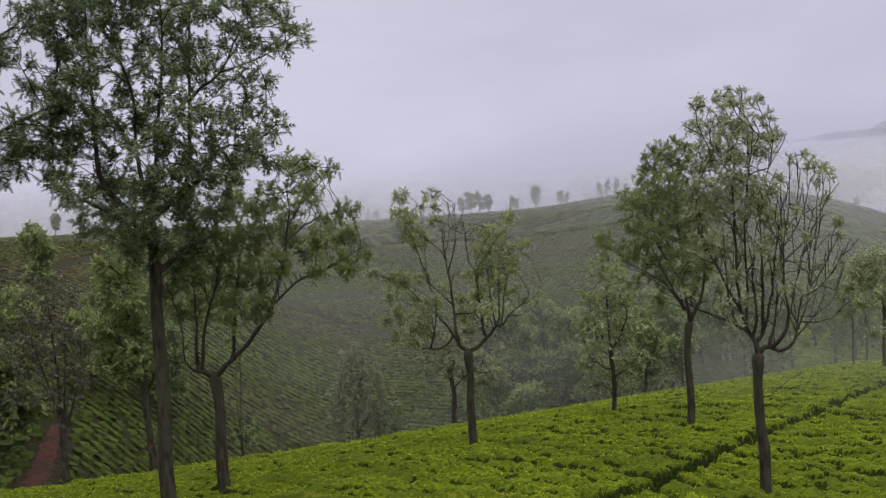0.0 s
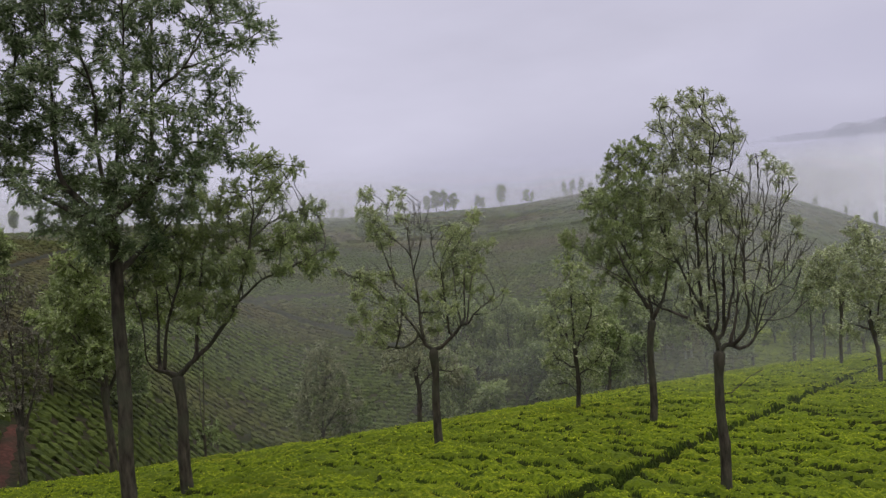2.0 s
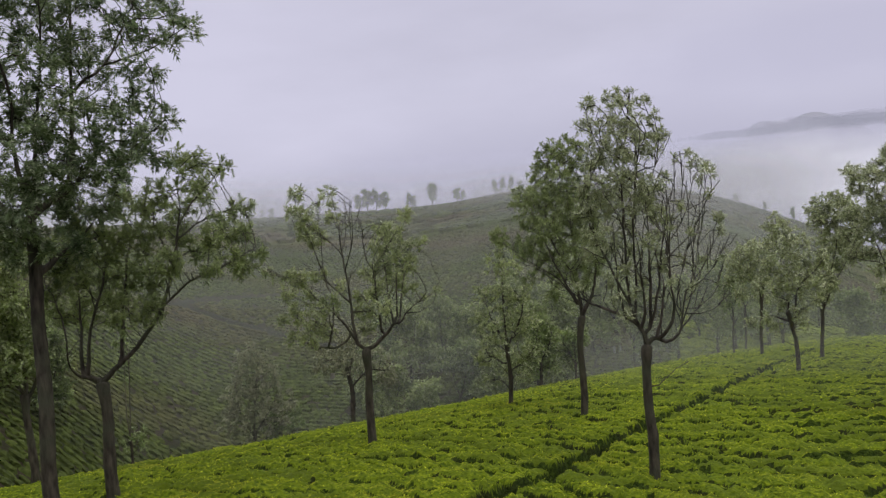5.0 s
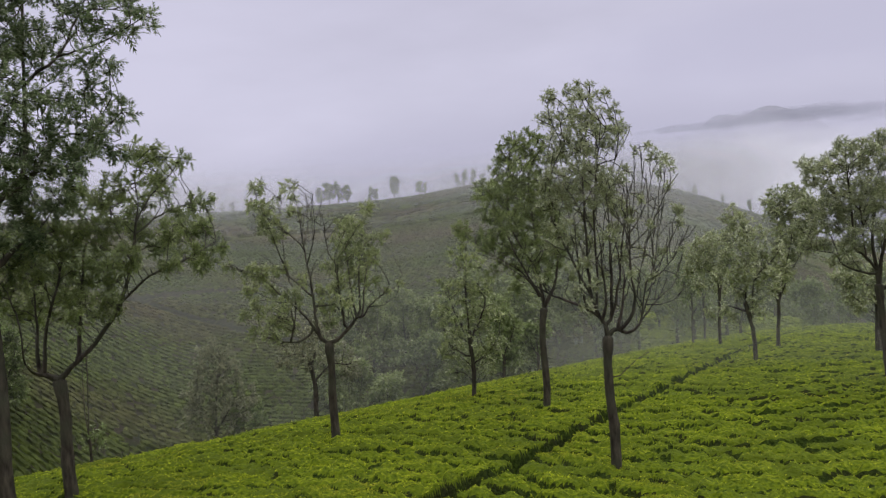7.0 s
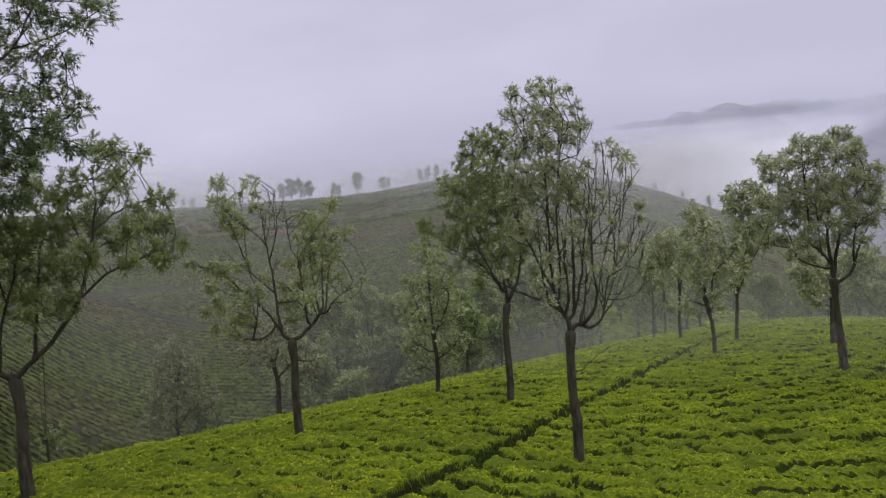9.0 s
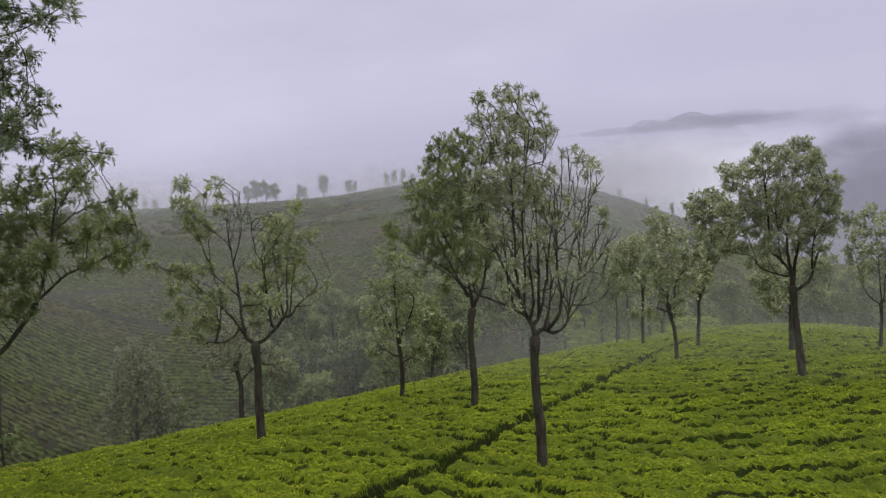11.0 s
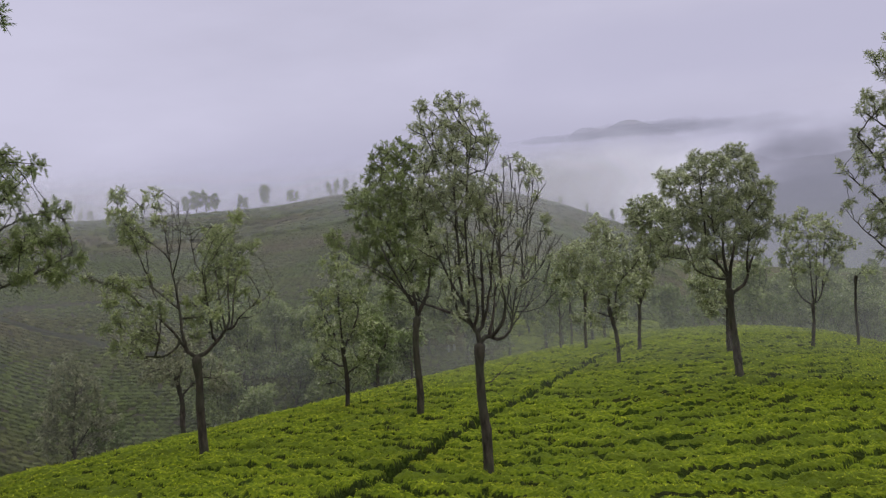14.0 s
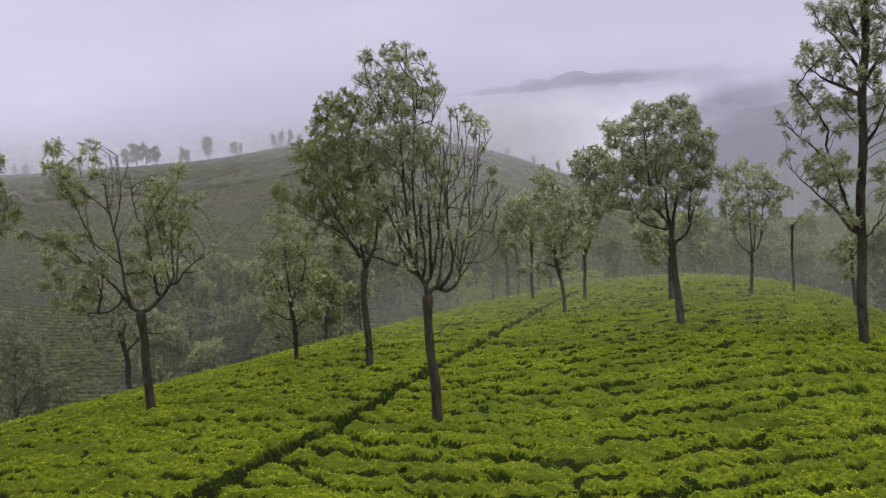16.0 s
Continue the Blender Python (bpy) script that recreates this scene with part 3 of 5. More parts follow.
def foliage(name, at, toward, size, whorl, mat, rng, detail):
    """Tufts of drooping feathery leaves at the twig ends."""
    form, faces = FROND[detail]
    n = len(at) * whorl
    p = np.repeat(at, whorl, 0) + rng.normal(0, size * 0.2, (n, 3))
    d = unit(np.repeat(toward, whorl, 0) * 0.55 + rng.normal(0, 0.7, (n, 3)) + [0, 0, 0.15])
    side = unit(np.cross(d, rng.normal(0, 0.5, (n, 3)) + [0, 0, 1]))
    face = np.cross(side, d)
    ln = size * rng.uniform(0.6, 1.25, n)
    u, v, w = form[:, 0], form[:, 1], form[:, 2]
    q = p[:, None] + ln[:, None, None] * (u[None, :, None] * d[:, None] + v[None, :, None] * side[:, None] + w[None, :, None] * face[:, None])
    q[..., 2] -= (ln[:, None] * rng.uniform(0.05, 0.35, (n, 1))) * u[None] ** 2
    f = faces[None] + (np.arange(n) * len(form))[:, None, None]
    return mesh_of(name, q.reshape(-1, 3), f.reshape(-1, 3), mat)


def trunk_mesh(line, radius, sink, rng, name="trunk"):
    """A tapering, slightly crooked and knotty trunk that widens at its foot."""
    pts = [(line[0][0], -sink)] + list(line)
    x = np.array([p[0] for p in pts])
    z = np.array([p[1] for p in pts])
    hz = np.linspace(z[0], z[-1], max(10, int((z[-1] - z[0]) / 0.16)))
    cx = np.interp(hz, z, x) + 0.03 * np.sin(hz * 2.1 + rng.uniform(0, 6))
    cyy = 0.05 * np.sin(hz * 1.3 + rng.uniform(0, 6)) * np.clip(hz / 2, 0, 1)
    q = np.clip(hz / max(z[-1], 0.1), 0, 1)
    r = radius * (1.0 - 0.28 * q) + 0.35 * radius * np.exp(-np.clip(hz + sink, 0, 9) / 0.3) + 0.32 * radius * np.exp(-((hz - z[-1]) / 0.32) ** 2)
    hz, cx, cyy = np.append(hz, hz[-1] + [0.05, 0.09]), np.append(cx, [cx[-1]] * 2), np.append(cyy, [cyy[-1]] * 2)
    r = np.append(r, [r[-1] * 0.75, r[-1] * 0.15])
    ang = np.linspace(0, 2 * np.pi, 14, endpoint=False)
    knots = 1 + 0.06 * np.sin(ang * 3 + hz[:, None] * 1.7) + rng.normal(0, 0.035, (len(hz), 14))
    for _ in range(3):
        knots += 0.28 * np.exp(-((hz[:, None] - rng.uniform(0.6, z[-1])) / 0.13) ** 2 - ((ang - rng.uniform(0, 6)) / 0.5) ** 2)
    v = np.stack([cx[:, None] + r[:, None] * knots * np.cos(ang), cyy[:, None] + r[:, None] * knots * np.sin(ang), np.repeat(hz[:, None], 14, 1)], -1)
    k = np.arange(14)
    f = np.concatenate([np.stack([i * 14 + k, i * 14 + (k + 1) % 14, (i + 1) * 14 + (k + 1) % 14, (i + 1) * 14 + k], 1) for i in range(len(hz) - 1)])
    return mesh_of(name, v.reshape(-1, 3), f, BARK, flat=False), np.stack([cx, cyy, hz], 1), r


TREE_COUNT = [0]


def shade_tree(name, label, x, y, az, trunk, radius, limbs, blobs=(), leaf=0.22, detail=1, leaves=None, whorl=8, group="shade trees in the tea", base=None, thin=0.6, clumps=(), twigs=(), leafy=1.0, shoots=0.0):
    """One tree: trunk, each limb with its twigs, crown of leaves. Local x runs to the right as the camera sees it."""
    TREE_COUNT[0] += 1
    rng = np.random.RandomState(100 + TREE_COUNT[0])
    if base is None:
        base = float(tea_top(np.array(x), np.array(y)))
    sink = max(0.3, base - float(ground(np.array(x), np.array(y))) + 0.15)
    root = new(name)
    root.matrix_world = pose(x, y, base, 0, 0, -az)
    tagged(root, label, "tree", group)
    me, core, cr = trunk_mesh(trunk, radius, sink, rng)
    part("trunk", me, root)
    seeds = [[(p[0], p[1], p[2]) for p in core[core[:, 2] > 0][::2]]] + limbs
    step = 0.16 if detail > 1 else 0.22
    blobs = [(*b[:5], max(4, int(b[5] * thin))) for b in blobs]
    if clumps:
        far, low = math.hypot(x, y), base - EYE
        span = [c[0] for c in clumps]
        mid, wide = (min(span) + max(span)) / 2, (max(span) - min(span)) / 2 + 0.2

        def deep(px, py, pz):
            """A place py metres behind the tree's middle, in the same direction."""
            s = (far + py) / far
            return px * s, py, (pz + low) * s - low

        seeds = seeds[:1] + [[deep(p[0], 0.45 * wide * math.sin(2.4 * k + 0.7) * (i / (len(line) - 1)) ** 1.3, p[1]) for i, p in enumerate(line)] for k, line in enumerate(limbs)]
        for k, (cx, cz, r) in enumerate(twigs):
            py = 0.4 * wide * math.sin(2.4 * k + 0.3)
            for _ in range(2):
                a, b = rng.uniform(-0.7, 0.7) * r, rng.uniform(-0.5, 0.5) * r + 0.4 * cx * r
                seeds.append([deep(cx + a, py + a, cz - 1.3 * r), deep(cx + a + 0.4 * b, py + a, cz - 0.2 * r), deep(cx + a + b, py + a + b, cz + rng.uniform(0.8, 1.5) * r)])
        for line in [q for q in seeds[1:len(limbs) + 1] if q[0][2] > trunk[-1][1] * 0.75]:
            # slender side shoots that rise from the outer half of a limb
            for a, b in zip(line[1:], line[2:]):
                run = np.array(b) - np.array(a)
                for _ in range(int(shoots * np.linalg.norm(run) + rng.uniform(0, 1))):
                    foot, long = np.array(a) + run * rng.uniform(0, 0.8), rng.uniform(0.35, 0.85)
                    lean = unit(unit(run) * 0.8 + rng.normal(0, 0.45, 3) + [0, 0, 0.35])
                    bend = unit(lean + rng.normal(0, 0.2, 3) + [0, 0, 0.3])
                    tip = foot + (lean + bend) * 0.5 * long
                    if tip[2] < line[-1][2] + 0.15:
                        seeds.append([tuple(foot), tuple(foot + lean * 0.5 * long), tuple(tip)])
        leafed = 0
        for k, (cx, cz, r) in enumerate(clumps):
            room = math.sqrt(max(wide * wide - (cx - mid) ** 2, 0.09))
            blobs.append((*deep(cx, 0.62 * room * math.sin(2.4 * k), cz), r, r * 1.0, max(2, int(leafy * 7 * (r / 0.3) ** 2 + 0.5))))
            leafed += blobs[-1][5]
    nodes, par, own, seeded, goals, aims = grow(seeds, blobs, step, rng, leafed=leafed if clumps else 0, loose=len(limbs) + 1)
    n = len(nodes)
    thick, weight = np.zeros(n), np.zeros(n)
    for i in range(n - 1, -1, -1):
        weight[i] = max(weight[i], 1)
        thick[i] = max(thick[i] ** (1 / 2.3), 0.009)
        if par[i] >= 0:
            thick[par[i]] += thick[i] ** 2.3
            weight[par[i]] += weight[i]
    head = thick[own > 0].max() if (own > 0).any() else 1
    thick = np.where(own > 0, np.minimum(thick * min(1.0, radius * 0.42 / head), radius * 0.5), radius * 0.6)
    for limb in range(1, len(seeds)):
        line = np.where(own[:seeded] == limb)[0]
        short = np.linalg.norm(nodes[line[-1]] - nodes[line[0]]) < 1.2 and nodes[line[0]][2] < trunk[-1][1] * 0.75
        start = 0.014 if short else radius * 0.46 if own[par[line[0]]] == 0 else thick[par[line[0]]] * 0.75
        if limb > len(limbs):
            start = min(start, 0.014)
        thick[line] = np.maximum(thick[line], start * np.maximum(1 - 1.25 * np.arange(len(line)) / len(line), 0.12))
    thick = np.maximum(thick, 0.009)
    for limb in range(1, int(own.max()) + 1):
        chosen = np.where(own == limb)[0]
        if len(chosen) > 2 or (limb < len(seeds) and len(chosen) > 1):
            part("limb", tubes(nodes, par, thick, chosen, 5 if detail else 3, BARK, "limb", rng), root)
    ends = np.where((weight <= (1 if detail else 2)) & (nodes[:, 2] > 0.3) & (par >= 0) & (own > 0))[0]
    at, toward = nodes[ends], unit(nodes[ends] - nodes[par[ends]])
    if clumps:
        at, toward = goals, aims
    if leaves is None:
        leaves = LEAF_MID
    part("crown", foliage("crown", at, toward, leaf, whorl, leaves, rng, detail), root)
    return root


# ---- the shade trees, by their own forks and crowns ----
shade_tree('shade_tree', 'tall dark-trunked shade tree with dense feathery green crown in tea', -5.72, 16.83, -18.78,
    trunk=[(0.0, 0.0), (-0.02, 2.16), (-0.0, 3.28), (-0.01, 4.41), (-0.06, 5.2), (-0.12, 5.57)], radius=0.15,
    limbs=[[(-0.04, 5.66), (0.41, 6.09), (0.67, 6.37), (0.78, 7.23), (0.83, 8.21), (0.88, 9.42), (0.99, 10.81)],
        [(-0.13, 5.55), (-0.6, 6.01), (-0.96, 6.58), (-1.0, 7.8), (-1.04, 8.92), (-1.06, 10.25)],
        [(-0.07, 5.83), (-0.24, 6.9), (-0.25, 8.09), (-0.5, 8.93), (-0.61, 9.94), (-0.62, 10.84)],
        [(-0.13, 5.48), (-0.67, 5.74), (-1.33, 6.15), (-1.82, 6.71)],
        [(0.02, 5.77), (0.13, 7.1), (0.24, 8.09), (0.36, 9.17), (0.32, 10.43)],
        [(0.13, 5.85), (0.7, 6.2), (1.38, 7.05), (1.88, 7.15), (2.6, 7.48)],
        [(0.84, 8.2), (1.47, 8.64), (1.89, 9.48), (2.5, 9.62), (3.07, 9.84)],
        [(1.47, 8.64), (2.36, 8.99), (3.06, 9.46)],
        [(0.06, 4.63), (0.58, 5.06), (1.14, 5.26)]],
    clumps=[(-1.59, 9.73, 0.35), (-1.03, 9.7, 0.4), (-0.46, 9.77, 0.4), (0.13, 9.85, 0.4), (0.72, 9.82, 0.37), (1.39, 9.9, 0.37), (2.07, 9.87, 0.37),
            (2.72, 9.93, 0.33), (3.05, 9.46, 0.25), (2.77, 9.14, 0.22), (2.34, 9.4, 0.3), (1.75, 9.27, 0.37), (1.07, 9.13, 0.34), (0.42, 9.23, 0.39),
            (-0.23, 9.1, 0.39), (-0.81, 9.09, 0.37), (-1.32, 9.02, 0.32), (-1.72, 9.12, 0.27), (-1.0, 8.42, 0.37), (-0.48, 8.37, 0.37), (0.11, 8.49, 0.41),
            (0.76, 8.44, 0.37), (1.38, 8.62, 0.34), (2.0, 8.57, 0.27), (2.25, 8.39, 0.22), (-1.37, 8.14, 0.34), (-1.73, 7.91, 0.32), (-1.35, 10.46, 0.63),
            (-0.31, 10.63, 0.69), (0.77, 10.68, 0.69), (1.89, 10.63, 0.63), (-0.47, 11.63, 0.77), (0.72, 11.84, 0.77)]
        + [(-0.98, 7.75, 0.36), (-0.41, 7.69, 0.36), (0.18, 7.75, 0.39), (0.78, 7.8, 0.39), (1.39, 7.86, 0.36), (2.08, 7.86, 0.32), (2.64, 7.56, 0.22),
            (2.34, 7.33, 0.22), (1.83, 7.51, 0.32), (-1.21, 7.14, 0.36), (-0.65, 7.08, 0.38), (-0.05, 7.07, 0.41), (0.53, 7.17, 0.39), (1.14, 7.28, 0.36),
            (-1.64, 6.71, 0.29), (-1.8, 6.49, 0.26), (-1.46, 6.21, 0.31), (-1.0, 6.36, 0.36), (-0.42, 6.4, 0.41), (0.22, 6.44, 0.36), (0.83, 6.65, 0.36),
            (1.39, 6.81, 0.34), (1.91, 6.98, 0.29), (2.37, 6.8, 0.27), (-1.19, 5.65, 0.29), (-0.77, 5.74, 0.33), (-0.35, 5.72, 0.33), (-0.64, 5.29, 0.26),
            (0.62, 5.97, 0.31), (1.42, 6.29, 0.31), (0.34, 4.73, 0.29), (-0.19, 4.87, 0.24)]
        + [(-0.11, 6.0, 0.33), (0.28, 5.7, 0.29), (-0.32, 5.33, 0.29), (0.15, 5.19, 0.31), (0.65, 5.45, 0.31), (0.05, 6.33, 0.33), (0.53, 6.26, 0.31),
            (1.17, 5.84, 0.33), (1.03, 6.42, 0.31), (-0.75, 6.13, 0.31), (1.66, 6.63, 0.26), (0.79, 5.05, 0.29)],
    leaf=0.27, detail=2, whorl=14, leaves=LEAF_DARK, leafy=1.05)
shade_tree('shade_tree', 'pollarded shade tree with forked grey trunk and leafy green crown', -5.02, 18.40, -15.27,
    trunk=[(0.0, 0.0), (-0.02, 1.01), (-0.05, 1.74), (-0.1, 2.34)], radius=0.133,
    limbs=[[(-0.11, 2.39), (-0.43, 2.64), (-0.42, 3.25), (-0.42, 4.23), (-0.44, 5.09)],
        [(-0.31, 2.63), (-0.27, 3.36), (0.06, 4.44), (0.29, 5.42)],
        [(-0.05, 2.42), (0.26, 2.7), (0.64, 3.04), (1.04, 3.57), (1.24, 3.86), (1.7, 4.27), (2.02, 4.44), (2.61, 4.66), (3.27, 5.01)],
        [(0.29, 2.76), (0.35, 3.19), (0.47, 4.17), (0.65, 5.28), (1.18, 6.0)],
        [(1.24, 3.86), (1.47, 4.6), (1.64, 5.57), (1.72, 5.98), (1.69, 6.46), (1.77, 6.83)],
        [(1.63, 5.54), (1.99, 6.1), (2.38, 6.5), (2.64, 6.8)],
        [(1.57, 5.23), (2.02, 5.59), (2.45, 5.77), (2.83, 5.88), (3.19, 5.87)],
        [(-0.2, 2.49), (-0.51, 2.58), (-0.68, 2.78), (-0.72, 3.15)]],
    clumps=[(-0.17, 5.69, 0.38), (0.57, 6.03, 0.38), (1.18, 6.13, 0.36), (-0.55, 5.22, 0.38), (0.16, 5.18, 0.43), (0.9, 5.39, 0.41), (1.53, 5.61, 0.31),
            (-0.46, 4.6, 0.38), (0.24, 4.43, 0.43), (0.91, 4.51, 0.41), (1.41, 4.73, 0.31), (-0.27, 3.91, 0.36), (0.39, 3.8, 0.38), (0.99, 3.82, 0.31),
            (-0.74, 3.88, 0.28), (-0.94, 4.51, 0.31)]
        + [(1.73, 7.06, 0.21), (2.03, 6.86, 0.23), (2.23, 6.98, 0.18), (2.53, 6.71, 0.16), (2.71, 6.84, 0.13), (2.07, 6.41, 0.21), (2.33, 6.46, 0.18),
            (1.82, 6.48, 0.21), (1.86, 5.97, 0.21), (2.31, 6.08, 0.15), (2.47, 5.63, 0.21), (2.8, 5.81, 0.21), (3.13, 5.89, 0.18), (2.64, 5.24, 0.28),
            (3.03, 5.34, 0.23), (2.26, 5.32, 0.26), (2.05, 4.95, 0.26), (2.74, 4.78, 0.28), (3.12, 4.7, 0.23), (3.39, 4.81, 0.16), (2.35, 4.55, 0.21),
            (1.75, 5.22, 0.23), (2.91, 4.39, 0.16)],
    leaf=0.18, detail=2, whorl=15, leaves=LEAF_LUSH, leafy=2.69)
shade_tree('shade_tree', 'slender pollarded shade tree with sparse olive-green leaves and bare shoots', 0.50, 22.96, 1.25,
    trunk=[(0.0, 0.0), (0.03, 0.96), (0.04, 1.72), (0.0, 2.41)], radius=0.120,
    limbs=[[(0.07, 2.41), (-0.17, 2.61), (-0.28, 3.02), (-0.31, 3.74), (-0.39, 4.62), (-0.46, 5.2), (-0.56, 6.29), (-0.64, 6.73)],
        [(-0.46, 5.13), (-0.7, 5.36), (-1.04, 5.68), (-1.51, 6.14), (-1.61, 6.65)],
        [(-0.39, 4.62), (-0.15, 5.47), (-0.12, 6.48)],
        [(-0.43, 5.05), (-0.31, 5.77), (-0.29, 6.57)],
        [(0.07, 2.37), (0.57, 2.8), (0.81, 3.08), (1.03, 3.13), (1.15, 3.34), (1.5, 3.61), (1.88, 3.8), (2.12, 4.14)],
        [(0.81, 3.08), (0.71, 3.81), (0.69, 4.54), (0.52, 5.28)],
        [(1.03, 3.2), (1.09, 4.0), (1.29, 4.72), (1.61, 5.13)],
        [(0.49, 2.77), (0.41, 3.69), (0.34, 4.78)],
        [(0.92, 3.1), (0.97, 4.37), (1.22, 5.89)],
        [(-0.27, 2.72), (-0.62, 3.33), (-1.23, 3.95), (-1.7, 4.42), (-2.67, 4.82)],
        [(-0.33, 2.87), (-0.6, 2.64), (-0.89, 2.57), (-1.32, 2.63)],
        [(-0.31, 3.74), (-0.85, 4.29), (-1.59, 4.99)]],
    clumps=[(-1.61, 6.72, 0.18), (-1.42, 6.82, 0.11), (-1.71, 6.33, 0.18), (-1.32, 6.27, 0.18), (-1.01, 6.54, 0.16), (-0.67, 6.77, 0.15), (-0.62, 6.44, 0.15),
            (-1.38, 5.92, 0.29), (-1.12, 5.54, 0.29), (-1.47, 5.63, 0.18), (-0.73, 6.02, 0.15), (-0.51, 6.0, 0.13), (1.31, 6.06, 0.18), (1.26, 5.88, 0.15),
            (0.69, 5.56, 0.29), (0.99, 5.68, 0.22), (0.52, 5.21, 0.25), (0.88, 5.11, 0.33), (1.46, 5.14, 0.22), (1.76, 5.23, 0.13), (1.15, 4.8, 0.29),
            (0.62, 4.62, 0.29), (0.18, 4.5, 0.22), (1.35, 4.57, 0.22), (0.96, 4.23, 0.33), (0.44, 4.05, 0.29), (1.31, 3.99, 0.18)]
        + [(-0.0, 3.94, 0.22), (0.62, 3.53, 0.22), (0.03, 3.43, 0.25), (0.15, 2.98, 0.22), (-1.82, 4.65, 0.18), (-2.46, 4.73, 0.16), (-1.55, 4.48, 0.25),
            (-1.12, 4.52, 0.22), (-2.05, 4.45, 0.18), (-1.94, 4.01, 0.22), (-1.44, 4.04, 0.22), (-1.68, 3.56, 0.29), (-1.2, 3.37, 0.33), (-2.12, 3.44, 0.18),
            (-1.44, 2.96, 0.29), (-1.87, 2.92, 0.18), (-1.01, 3.0, 0.22), (-0.81, 3.78, 0.22), (-0.56, 4.19, 0.18), (1.66, 3.74, 0.11), (2.04, 3.93, 0.11)],
    twigs=[(-0.14, 6.12, 0.29), (-0.32, 5.55, 0.29), (0.01, 5.17, 0.29), (0.28, 3.84, 0.36), (-0.61, 3.47, 0.36), (-0.83, 4.5, 0.29), (0.46, 3.25, 0.22), (0.13, 5.81, 0.18), (-1.08, 5.1, 0.29)],
    leaf=0.17, detail=2, whorl=12, leaves=LEAF_MID, leafy=3.0, shoots=2.2)
